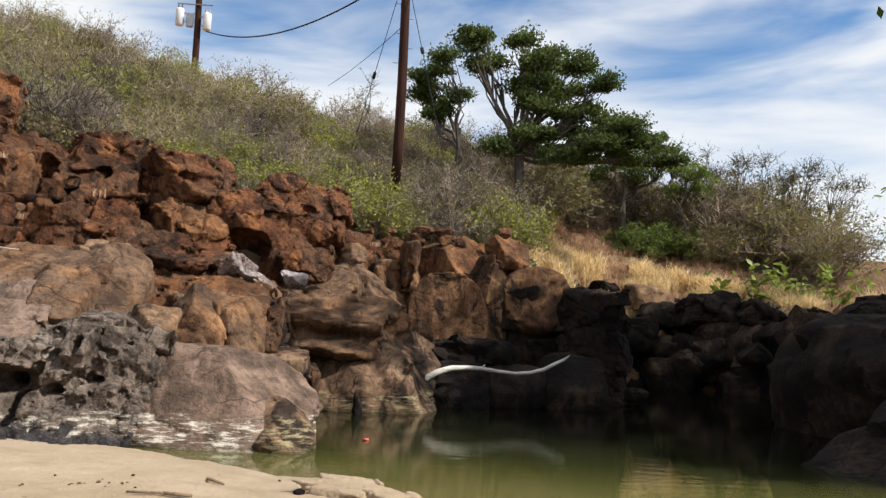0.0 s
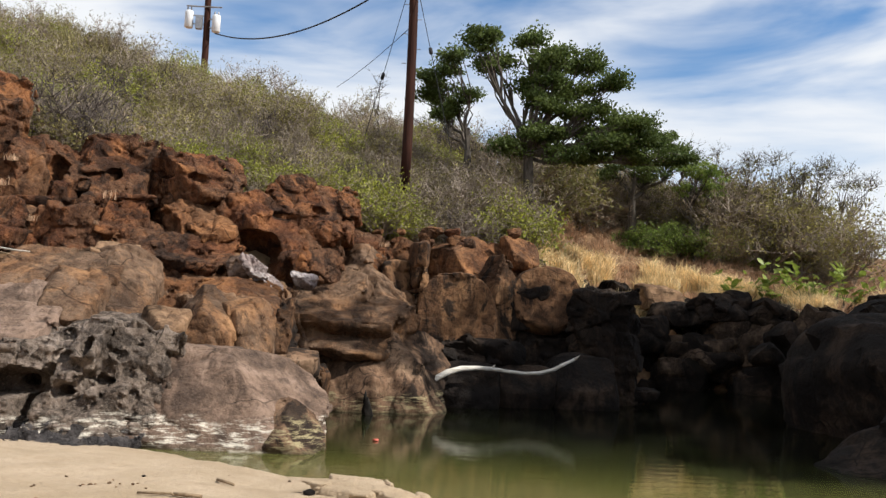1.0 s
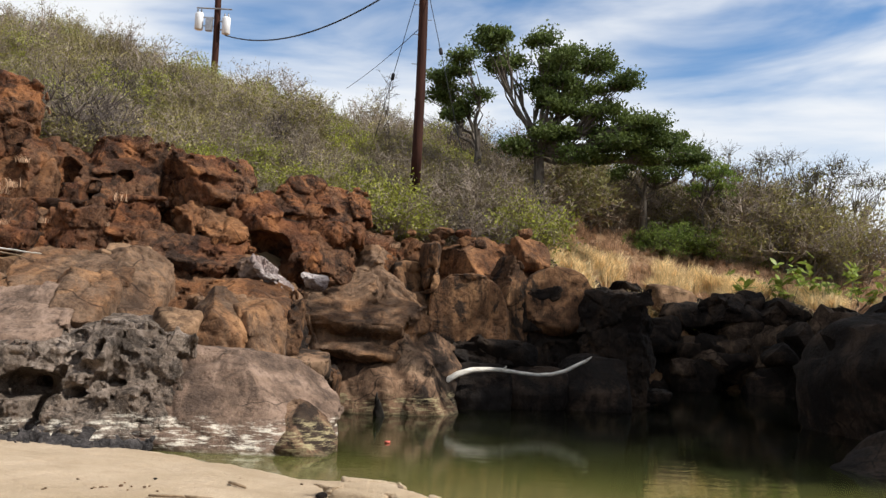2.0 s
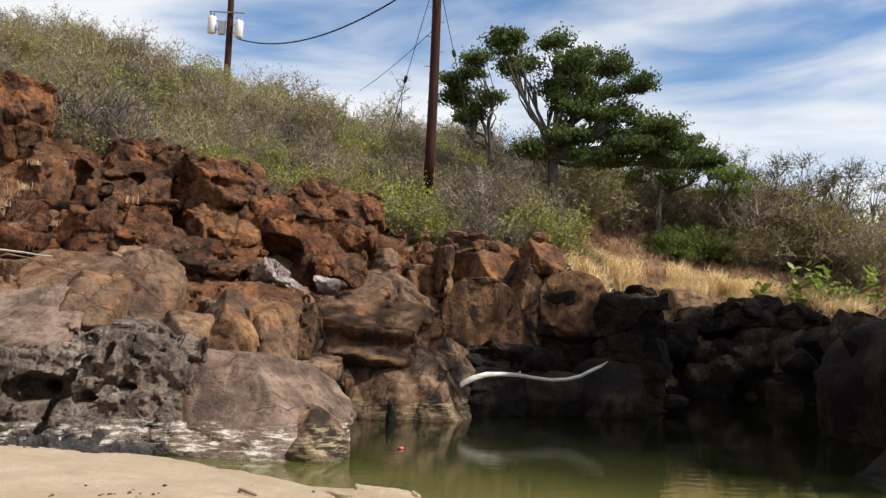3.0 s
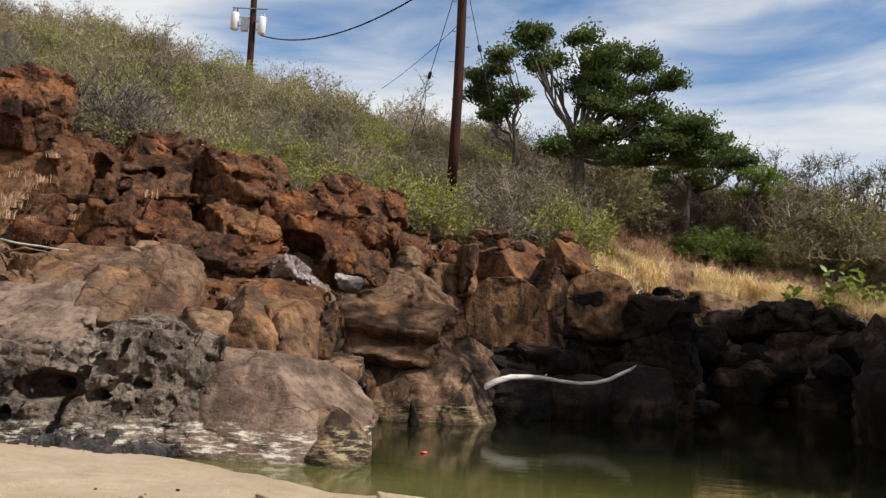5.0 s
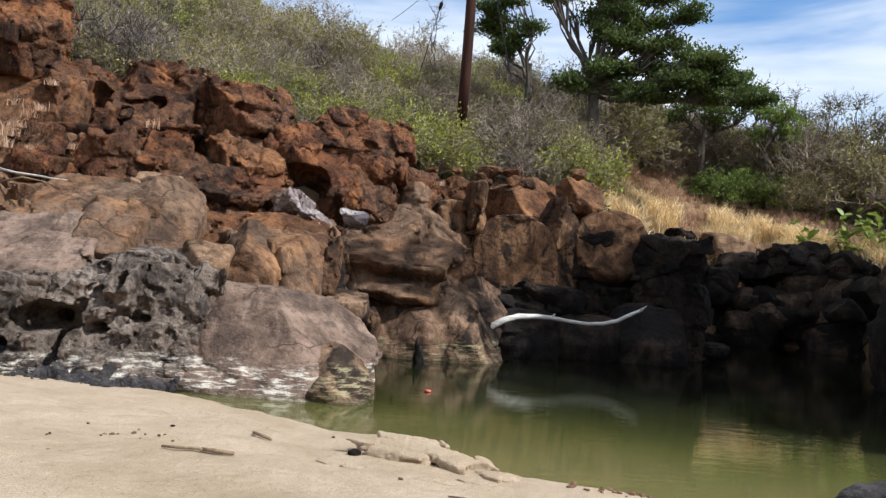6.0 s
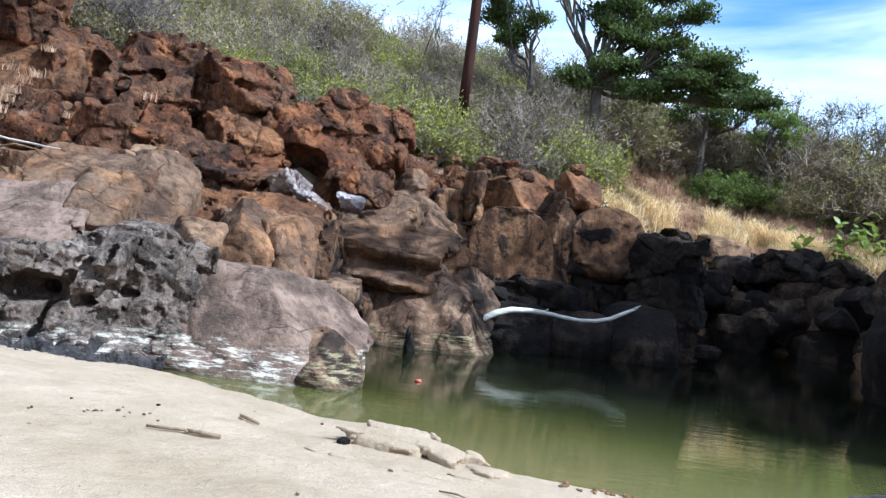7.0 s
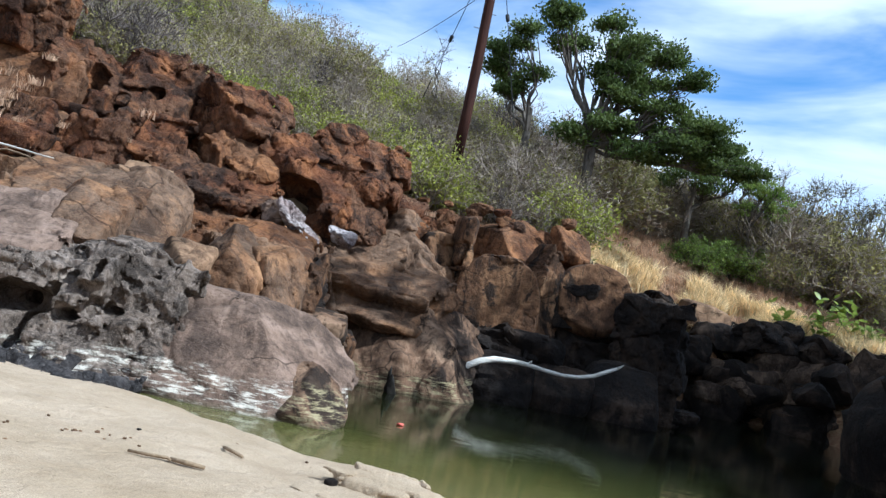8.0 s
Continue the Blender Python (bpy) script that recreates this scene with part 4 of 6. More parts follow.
rock((8.64, 11.69, 0.87), (0.47, 0.39, 0.39), 403, M_DARK_SHADED, "dark basalt boulder with the bank's shade put into its colour", level=4, group="dark boulders of the shaded bank")
rock((9.43, 13.36, 1.26), (0.47, 0.47, 0.27), 404, M_DARK_SHADED, "dark basalt boulder with the bank's shade put into its colour", level=4, group="dark boulders of the shaded bank")
rock((11.07, 16.13, 2.08), (0.65, 0.52, 0.49), 405, M_DARK_SHADED, "dark basalt boulder with the bank's shade put into its colour", level=4, group="dark boulders of the shaded bank")
rock((11.34, 14.72, 2.22), (0.76, 0.66, 0.45), 406, M_DARK_SHADED, "dark basalt boulder with the bank's shade put into its colour", level=4, group="dark boulders of the shaded bank")
rock((10.52, 9.74, 1.81), (0.57, 0.43, 0.48), 407, M_DARK_SHADED, "dark basalt boulder with the bank's shade put into its colour", level=4, group="dark boulders of the shaded bank")
rock((11.88, 15.66, 2.49), (0.75, 0.59, 0.49), 408, M_DARK_SHADED, "dark basalt boulder with the bank's shade put into its colour", level=4, group="dark boulders of the shaded bank")
rock((11.47, 19.10, 2.28), (0.69, 0.51, 0.53), 409, M_DARK_SHADED, "dark basalt boulder with the bank's shade put into its colour", level=4, group="dark boulders of the shaded bank")
rock((13.01, 17.07, 3.06), (0.73, 0.62, 0.44), 410, M_DARK_SHADED, "dark basalt boulder with the bank's shade put into its colour", level=4, group="dark boulders of the shaded bank")
rock((9.71, 10.73, 1.41), (0.58, 0.42, 0.48), 411, M_DARK_SHADED, "dark basalt boulder with the bank's shade put into its colour", level=4, group="dark boulders of the shaded bank")
rock((11.51, 14.84, 2.31), (0.45, 0.35, 0.25), 412, M_DARK_SHADED, "dark basalt boulder with the bank's shade put into its colour", level=4, group="dark boulders of the shaded bank")
rock((9.73, 12.95, 1.42), (0.54, 0.44, 0.43), 413, M_DARK_SHADED, "dark basalt boulder with the bank's shade put into its colour", level=4, group="dark boulders of the shaded bank")
rock((11.64, 19.25, 2.37), (0.53, 0.40, 0.40), 414, M_DARK_SHADED, "dark basalt boulder with the bank's shade put into its colour", level=4, group="dark boulders of the shaded bank")
rock((12.06, 20.21, 2.58), (0.69, 0.55, 0.38), 415, M_DARK_SHADED, "dark basalt boulder with the bank's shade put into its colour", level=4, group="dark boulders of the shaded bank")
rock((11.57, 17.79, 2.34), (0.43, 0.35, 0.26), 416, M_DARK_SHADED, "dark basalt boulder with the bank's shade put into its colour", level=4, group="dark boulders of the shaded bank")
rock((10.46, 13.72, 1.78), (0.54, 0.47, 0.34), 417, M_DARK_SHADED, "dark basalt boulder with the bank's shade put into its colour", level=4, group="dark boulders of the shaded bank")
rock((8.24, 10.09, 0.67), (0.40, 0.34, 0.26), 418, M_DARK_SHADED, "dark basalt boulder with the bank's shade put into its colour", level=4, group="dark boulders of the shaded bank")
rock((12.21, 18.29, 2.65), (0.67, 0.66, 0.38), 419, M_DARK_SHADED, "dark basalt boulder with the bank's shade put into its colour", level=4, group="dark boulders of the shaded bank")
rock((8.06, 9.19, 0.58), (0.52, 0.46, 0.41), 420, M_DARK_SHADED, "dark basalt boulder with the bank's shade put into its colour", level=4, group="dark boulders of the shaded bank")
rock((11.71, 13.04, 2.41), (0.35, 0.33, 0.22), 421, M_DARK_SHADED, "dark basalt boulder with the bank's shade put into its colour", level=4, group="dark boulders of the shaded bank")
rock((11.17, 19.06, 2.14), (0.78, 0.73, 0.66), 422, M_DARK_SHADED, "dark basalt boulder with the bank's shade put into its colour", level=4, group="dark boulders of the shaded bank")
rock((10.34, 15.67, 1.72), (0.79, 0.65, 0.45), 423, M_DARK_SHADED, "dark basalt boulder with the bank's shade put into its colour", level=4, group="dark boulders of the shaded bank")
rock((11.34, 15.96, 2.22), (0.56, 0.42, 0.33), 424, M_DARK_SHADED, "dark basalt boulder with the bank's shade put into its colour", level=4, group="dark boulders of the shaded bank")
rock((11.11, 15.68, 2.11), (0.41, 0.34, 0.31), 425, M_DARK_SHADED, "dark basalt boulder with the bank's shade put into its colour", level=4, group="dark boulders of the shaded bank")
rock((11.73, 17.23, 2.41), (0.53, 0.43, 0.33), 426, M_DARK_SHADED, "dark basalt boulder with the bank's shade put into its colour", level=4, group="dark boulders of the shaded bank")
rock((9.68, 11.27, 1.39), (0.40, 0.37, 0.30), 427, M_DARK_SHADED, "dark basalt boulder with the bank's shade put into its colour", level=4, group="dark boulders of the shaded bank")
rock((10.04, 16.03, 1.57), (0.51, 0.43, 0.30), 428, M_DARK_SHADED, "dark basalt boulder with the bank's shade put into its colour", level=4, group="dark boulders of the shaded bank")
rock((13.58, 20.13, 3.34), (0.58, 0.53, 0.35), 429, M_DARK_SHADED, "dark basalt boulder with the bank's shade put into its colour", level=4, group="dark boulders of the shaded bank")
rock((10.04, 11.64, 1.57), (0.68, 0.61, 0.38), 430, M_DARK_SHADED, "dark basalt boulder with the bank's shade put into its colour", level=4, group="dark boulders of the shaded bank")
rock((12.53, 16.05, 2.81), (0.68, 0.67, 0.58), 431, M_DARK_SHADED, "dark basalt boulder with the bank's shade put into its colour", level=4, group="dark boulders of the shaded bank")
rock((9.37, 11.57, 1.24), (0.60, 0.59, 0.39), 432, M_DARK_SHADED, "dark basalt boulder with the bank's shade put into its colour", level=4, group="dark boulders of the shaded bank")
rock((13.74, 19.83, 3.42), (0.58, 0.52, 0.49), 433, M_DARK_SHADED, "dark basalt boulder with the bank's shade put into its colour", level=4, group="dark boulders of the shaded bank")

red_cliff = tagged(new("red_cliff"), "rough red-brown lava cliff with dark hollows and overhangs", "rock cliff", "boulders of the rocky bank")
crag((-8.95, 17.00, 3.76), (1.17, 0.90, 1.40), 600, M_RUST, SOIL, ((0.1, -0.75, 0.65, 0.3),), parent=red_cliff)
crag((-9.17, 17.40, 5.83), (0.84, 0.65, 0.92), 601, M_RED, CRAG, ((0.8, -0.3, -0.5, 0.75), (0.3, -0.5, 0.8, 0.6)), parent=red_cliff)
crag((-7.98, 15.90, 3.25), (0.51, 0.45, 0.54), 602, M_RED, CRAG, ((-0.9, -0.4, 0.2, 0.5), (0.3, -0.6, 0.7, 0.5)), parent=red_cliff)
crag((-7.44, 17.70, 4.53), (1.08, 0.85, 0.94), 603, M_RED, CRAG, ((0.5, -0.45, 0.75, 0.3),), hollows=(((-7.70, 17.32, 4.44), (0.4, 0.7, 0.55)), ((-6.95, 17.32, 4.14), (0.2, 0.6, 0.28)),), parent=red_cliff)
crag((-6.91, 16.30, 3.29), (0.76, 0.55, 0.52), 604, M_RED, CRAG, ((-0.55, -0.75, 0.3, 0.42), (0.75, -0.6, 0.1, 0.42), (0, -0.2, 1, 0.8)), parent=red_cliff)
crag((-6.66, 18.30, 4.77), (1.07, 0.85, 0.92), 605, M_RED, CRAG, ((0.2, -0.75, 0.6, 0.35), (-0.6, -0.6, 0.4, 0.6)), hollows=(((-5.72, 17.92, 4.59), (0.17, 0.6, 0.55)), ((-6.48, 17.92, 4.62), (0.22, 0.35, 0.2)),), parent=red_cliff)
crag((-4.86, 18.30, 4.69), (1.02, 0.85, 0.70), 606, M_RED, CRAG, ((0.5, -0.55, 0.65, 0.4), (-0.6, -0.7, -0.1, 0.6)), hollows=(((-4.74, 17.92, 4.65), (0.25, 0.3, 0.16)),), parent=red_cliff)
crag((-6.15, 17.10, 3.55), (0.78, 0.60, 0.56), 607, M_RED, CRAG, ((0, -0.7, 0.7, 0.35),), parent=red_cliff)
crag((-4.49, 17.35, 3.55), (0.75, 0.70, 0.54), 608, M_RUST, CRAG, ((0.3, -0.5, 0.8, 0.4), (-0.7, -0.6, -0.2, 0.55)), parent=red_cliff)
crag((-3.22, 17.70, 3.48), (0.95, 0.85, 0.98), 609, M_RED, CRAG, ((0.4, -0.5, 0.75, 0.4), (-0.5, -0.8, 0.1, 0.6)), hollows=(((-3.31, 17.32, 2.98), (0.66, 0.8, 0.5)),), parent=red_cliff)
crag((-2.36, 18.90, 4.08), (1.03, 0.90, 0.90), 610, M_RED, CRAG, ((0.5, -0.5, 0.7, 0.45),), hollows=(((-2.60, 18.49, 3.87), (0.16, 0.3, 0.13)), ((-2.10, 18.49, 4.14), (0.2, 0.3, 0.12)),), parent=red_cliff)
crag((-2.08, 18.10, 2.96), (0.64, 0.70, 0.60), 611, M_RED, CRAG, ((0.5, -0.7, 0.5, 0.5),), parent=red_cliff)
crag((-4.68, 16.70, 2.98), (1.25, 0.85, 0.62), 612, M_RED, PIT, ((0.25, -0.6, 0.78, 0.3),), parent=red_cliff)
crag((-1.20, 19.60, 3.32), (0.80, 0.60, 0.47), 613, M_RED, CRAG, ((0.1, -0.5, 0.85, 0.55),), hollows=(((-1.55, 19.33, 3.24), (0.33, 0.6, 0.2)),), parent=red_cliff)
crag((-5.63, 18.60, 3.88), (0.43, 0.50, 0.22), 614, M_RUST, CRAG, (), parent=red_cliff)

brown_shelf = tagged(new("brown_shelf"), "cracked brown basalt slabs sloping to the grey shelf", "rock shelf", "boulders of the rocky bank")
crag((-5.98, 14.00, 2.10), (1.00, 1.10, 0.82), 615, M_BROWN, SLAB, ((0.05, -0.62, 0.8, 0.22),), square=6, parent=brown_shelf)
crag((-5.08, 14.40, 2.16), (0.65, 0.85, 0.75), 616, M_BROWN, SLAB, ((0.5, -0.5, 0.7, 0.35), (-0.35, -0.7, 0.6, 0.35)), square=6, parent=brown_shelf)
crag((-4.32, 15.40, 1.98), (0.99, 1.00, 0.73), 617, M_RUST, PIT, ((0.25, -0.62, 0.75, 0.25),), parent=brown_shelf)
crag((-3.87, 13.30, 1.58), (0.35, 0.42, 0.33), 618, M_TAN, SLAB, ((-0.6, -0.7, 0.2, 0.5), (0.2, -0.45, 0.9, 0.5)), parent=brown_shelf)
crag((-3.34, 13.80, 1.58), (0.58, 0.75, 0.70), 619, M_BROWN, SLAB, ((-0.65, -0.45, 0.6, 0.45), (0.45, -0.35, 0.8, 0.5), (-0.1, -0.95, 0.2, 0.5), (-0.75, -0.65, 0.1, 0.6)), square=6, parent=brown_shelf)
crag((-2.72, 13.95, 1.50), (0.47, 0.65, 0.58), 620, M_BROWN, SLAB, ((0.65, -0.55, 0.5, 0.36), (-0.5, -0.8, 0.2, 0.45), (0, -0.3, 0.95, 0.7)), square=6, parent=brown_shelf)
crag((-3.16, 14.90, 1.90), (0.86, 0.90, 0.59), 621, M_RUST, SLAB, ((0.35, -0.5, 0.8, 0.35), (-0.5, -0.6, 0.6, 0.42)), square=6, parent=brown_shelf)
crag((-6.32, 12.50, 1.55), (1.09, 1.00, 0.73), 622, M_MAUVE, SLAB, ((0.05, -0.6, 0.8, 0.2),), parent=brown_shelf)
crag((-4.82, 12.80, 1.30), (0.93, 0.90, 0.51), 623, M_GREY, SLAB, ((0.1, -0.65, 0.75, 0.25),), parent=brown_shelf)
crag((-2.39, 15.10, 1.56), (0.42, 0.65, 0.66), 624, M_UMBER, PIT, ((0, -0.8, 0.6, 0.5),), parent=brown_shelf)
crag((-5.35, 15.20, 2.75), (0.35, 0.35, 0.23), 625, M_TAN, SLAB, ((0.1, -0.6, 0.8, 0.4),), parent=brown_shelf)
crag((-5.46, 13.20, 1.95), (0.53, 0.70, 0.51), 626, M_BROWN, SLAB, ((0.3, -0.62, 0.75, 0.3), (-0.6, -0.5, 0.5, 0.5)), square=6, parent=brown_shelf)

ledge = Mass(43)
ledge.block((-1.54, 17.60, 1.97), (1.54, 1.20, 0.56), square=4, planes=((0.05, -0.62, 0.78, 0.35),))
ledge.block((-1.34, 17.35, 1.46), (1.45, 1.15, 0.55), square=4, planes=((0.1, -0.8, 0.6, 0.42), (-0.7, -0.6, 0.3, 0.7)))
ledge.block((-0.67, 18.50, 2.41), (1.00, 1.10, 0.98), square=6, planes=((0.6, -0.35, 0.72, 0.3), (-0.5, -0.75, 0.4, 0.4)))
ledge.block((-1.74, 18.00, 2.32), (0.83, 0.80, 0.47), square=4, planes=((-0.2, -0.6, 0.75, 0.4),))
ledge.hollow((-0.75, 16.5, 2.02), (0.34, 0.5, 0.07))
ledge.hollow((-0.3, 17.5, 2.62), (0.3, 0.5, 0.06))
ledge.build("brown_ledge", M_BROWN, 0.04, "layered brown rock ledge with smooth flowing steps", "rock shelf", warp=0.14, steps=0.09, fine=0.022, strata=0.045, crease=0.05, blend=0.07, piece=0.9)

foot = Mass(47)
foot.block((-1.15, 16.75, 0.37), (0.82, 0.95, 0.93), square=4, planes=((-0.4, -0.75, 0.55, 0.62), (0.3, -0.3, 0.9, 0.8)))
foot.block((-0.08, 17.10, 0.51), (0.95, 1.00, 1.05), square=4, planes=((0.65, -0.5, 0.6, 0.58), (-0.7, -0.5, 0.5, 0.7)))
foot.block((-0.44, 16.70, 0.34), (0.71, 0.70, 0.85), square=4, planes=((0, -0.9, 0.4, 0.7),))
foot.hollow((-0.85, 15.75, 0.95), (0.45, 0.5, 0.3))
foot.build("worn_rock", M_SMOOTH, 0.04, "smooth water-worn brown rock rising from the pool", "rock shelf", warp=0.16, steps=0.06, fine=0.02, strata=0.03, crease=0.03, blend=0.1, piece=1.2)

worn_ledge = tagged(new("worn_ledge"), "smooth water-worn brown rock ledges rising from the pool", "rock shelf", "boulders of the rocky bank")
crag((0.17, 19.10, 3.04), (0.25, 0.45, 0.56), 634, M_UMBER, SLAB, ((-0.8, -0.5, 0.2, 0.5),), square=6, parent=worn_ledge)
crag((-0.26, 19.20, 2.51), (0.38, 0.50, 0.56), 635, M_UMBER, SLAB, ((0.6, -0.7, 0.2, 0.5),), square=6, parent=worn_ledge)
crag((-2.04, 14.70, 0.95), (0.51, 0.50, 0.27), 636, M_SMOOTH, SLAB, ((0.15, -0.25, 0.95, 0.45), (-0.5, -0.8, 0.1, 0.4), (0.6, -0.7, -0.2, 0.55)), square=6, parent=worn_ledge)
crag((-1.84, 15.90, 0.43), (0.43, 0.50, 0.50), 637, M_UMBER, SLAB, (), parent=worn_ledge)

crag((1.79, 20.60, 2.71), (1.31, 1.10, 1.45), 638, M_RUST, SLAB, ((0.35, -0.5, 0.8, 0.28), (-0.85, -0.5, 0.1, 0.55), (0.35, -0.93, 0.1, 0.55), (-0.3, -0.2, 0.9, 0.75)), square=6, label="angular rust-brown rock on the dry slope")
crag((2.77, 21.30, 3.57), (0.57, 0.55, 0.53), 639, M_RUST, SLAB, ((0.4, -0.5, 0.75, 0.35), (-0.9, -0.3, 0, 0.6)), label="angular rust-brown rock on the dry slope")
crag((2.17, 19.80, 2.26), (0.47, 0.60, 1.08), 640, M_UMBER, SLAB, ((0.5, -0.8, 0.1, 0.5), (-0.6, -0.6, 0.5, 0.55)), square=3, label="dark-stained brown basalt boulder in dappled shade")
crag((1.09, 18.90, 1.72), (0.93, 0.85, 1.17), 641, M_UMBER, DOME, ((0, -1, 0.12, 0.45),), hollows=(((1.37, 18.52, 1.09), (0.3, 0.4, 0.25)),), square=2.6, label="dark-stained brown basalt boulder in dappled shade")
crag((3.34, 20.10, 2.37), (0.89, 0.80, 0.87), 642, M_UMBER, DOME, ((0, -0.9, 0.3, 0.55),), square=2.5, label="dark-stained brown basalt boulder in dappled shade")

# right bank boulders, shade included in the rock colour
crag((4.73, 19.90, 1.17), (1.03, 0.95, 1.41), 643, M_DARK_SHADED, CRAG, ((0, -1, 0.05, 0.6), (0.9, -0.3, 0.1, 0.8)), square=6, label="dark basalt boulder with the bank's shade put into its colour", group="dark boulders of the shaded bank")
crag((4.84, 20.50, 2.40), (0.84, 0.70, 0.48), 644, M_DARK_SHADED, CRAG, ((0, -0.3, 1, 0.7),), label="dark basalt boulder with the bank's shade put into its colour", group="dark boulders of the shaded bank")
crag((3.21, 20.20, 1.56), (0.79, 0.80, 0.99), 645, M_DARK_SHADED, CRAG, ((0, -1, 0.1, 0.6),), square=6, label="dark basalt boulder with the bank's shade put into its colour", group="dark boulders of the shaded bank")
crag((1.37, 17.95, 0.31), (0.74, 0.60, 0.59), 646, M_DARK_SHADED, DOME, ((0, -0.8, 0.6, 0.75),), label="dark basalt boulder with the bank's shade put into its colour", group="dark boulders of the shaded bank")
crag((2.65, 18.40, 0.34), (0.73, 0.60, 0.54), 647, M_DARK_SHADED, DOME, ((0, -0.8, 0.6, 0.75),), label="dark basalt boulder with the bank's shade put into its colour", group="dark boulders of the shaded bank")
crag((4.00, 18.70, 0.45), (0.80, 0.70, 0.73), 648, M_DARK_SHADED, DOME, ((0, -0.8, 0.6, 0.75),), label="dark basalt boulder with the bank's shade put into its colour", group="dark boulders of the shaded bank")
crag((1.60, 18.70, 0.98), (0.89, 0.60, 0.38), 649, M_DARK_SHADED, CRAG, ((0.3, -0.7, 0.6, 0.6),), label="dark basalt boulder with the bank's shade put into its colour", group="dark boulders of the shaded bank")

lava = Mass(31)
lava.block((-5.68, 11.90, 1.04), (1.16, 0.95, 0.49), square=4, planes=((0.05, -0.6, 0.8, 0.3),))
lava.block((-5.49, 11.40, 0.47), (0.97, 0.80, 0.85), square=4, planes=((0.05, -0.88, 0.45, 0.62),))
lava.block((-4.15, 11.65, 0.61), (0.96, 0.85, 0.94), square=4, planes=((0.2, -0.75, 0.6, 0.45),))
lava.block((-4.52, 11.70, 1.21), (0.45, 0.50, 0.32), square=4, planes=((-0.4, -0.5, 0.75, 0.45),))
lava.hollow((-5.15, 11.04, 0.78), (0.44, 0.9, 0.2))
lava.hollow((-4.95, 11.04, 0.44), (0.15, 0.7, 0.34))
lava.hollow((-5.55, 11.04, 0.41), (0.12, 0.6, 0.14))
lava.hollow((-5.37, 11.04, 0.66), (0.2, 0.6, 0.1))
lava.hollow((-4.62, 11.27, 1.15), (0.12, 0.5, 0.1))
lava.hollow((-4.27, 11.27, 1.30), (0.1, 0.5, 0.13))
lava.hollow((-4.01, 11.27, 0.83), (0.16, 0.5, 0.06))
lava.hollow((-4.51, 11.27, 0.69), (0.12, 0.5, 0.08))
lava.hollow((-3.72, 11.27, 1.21), (0.14, 0.4, 0.05))
lava.hollow((-4.71, 11.27, 0.93), (0.08, 0.5, 0.12))
lava.hollow((-4.53, 11.47, 1.18), (0.12, 0.5, 0.12))
lava.build("lava_shelf", M_GREY, 0.028, "grey pitted lava shelf with black hollows and pale mineral crust", "rock shelf", blend=0.1, **LAVA)

crag((-5.49, 10.95, 0.10), (0.36, 0.32, 0.29), 654, M_SLATE, CLINK, ((0, -0.6, 0.8, 0.55),), square=6, label="rough black clinker rock at the foot of the lava shelf")
crag((-4.97, 10.92, 0.09), (0.33, 0.32, 0.23), 655, M_SLATE, CLINK, ((0, -0.6, 0.8, 0.55),), square=6, label="rough black clinker rock at the foot of the lava shelf")
crag((-4.47, 10.89, 0.07), (0.34, 0.32, 0.20), 656, M_SLATE, CLINK, ((0, -0.6, 0.8, 0.55),), square=6, label="rough black clinker rock at the foot of the lava shelf")
crag((-4.00, 10.86, 0.06), (0.30, 0.32, 0.15), 657, M_SLATE, CLINK, ((0, -0.6, 0.8, 0.55),), square=6, label="rough black clinker rock at the foot of the lava shelf")
crag((-3.61, 10.83, 0.05), (0.22, 0.32, 0.10), 658, M_SLATE, CLINK, ((0, -0.6, 0.8, 0.55),), square=6, label="rough black clinker rock at the foot of the lava shelf")

crag((-1.57, 11.50, 0.28), (0.58, 0.50, 0.48), 659, M_SMOOTH, SLAB, ((-0.55, -0.5, 0.65, 0.3), (0.65, -0.4, 0.6, 0.4)), square=3, label="smooth water-worn brown rock rising from the pool")


# ---- plants ----
def stems_from(rng, base, count, reach, lift, radius, curl=0.35, steps=4):
    """Stems that spread from one base. Returns their segments and points along them."""
    segs, nodes = [], []
    for _ in range(count):
        a = rng.uniform(0, 2 * math.pi)
        tilt = rng.uniform(0.1, 1.0)
        d = Vector((math.cos(a) * tilt, math.sin(a) * tilt, lift * rng.uniform(0.6, 1.2))).normalized()
        p = Vector(base) + Vector((rng.uniform(-0.1, 0.1), rng.uniform(-0.1, 0.1), 0))
        ln = reach * rng.uniform(0.7, 1.1) / steps
        for s in range(steps):
            d = (d + Vector((rng.uniform(-1, 1), rng.uniform(-1, 1), rng.uniform(-0.7, 0.8))) * curl).normalized()
            q = p + d * ln
            segs.append((p, q, radius * (1 - s / steps), radius * (1 - (s + 1) / steps) + 0.002))
            if s:
                nodes.append((q, d))
            p = q
    return segs, nodes


def twigs_at(rng, nodes, per, length, radius):
    segs, tips = [], []
    for p, d in nodes:
        for _ in range(per):
            t = (d * 0.6 + Vector((rng.uniform(-1, 1), rng.uniform(-1, 1), rng.uniform(-0.6, 1)))).normalized()
            q = p + t * length * rng.uniform(0.5, 1.2)
            segs.append((p, q, radius, 0.0))
            tips.append((p + (q - p) * rng.uniform(0.5, 1.0), t))
    return segs, tips


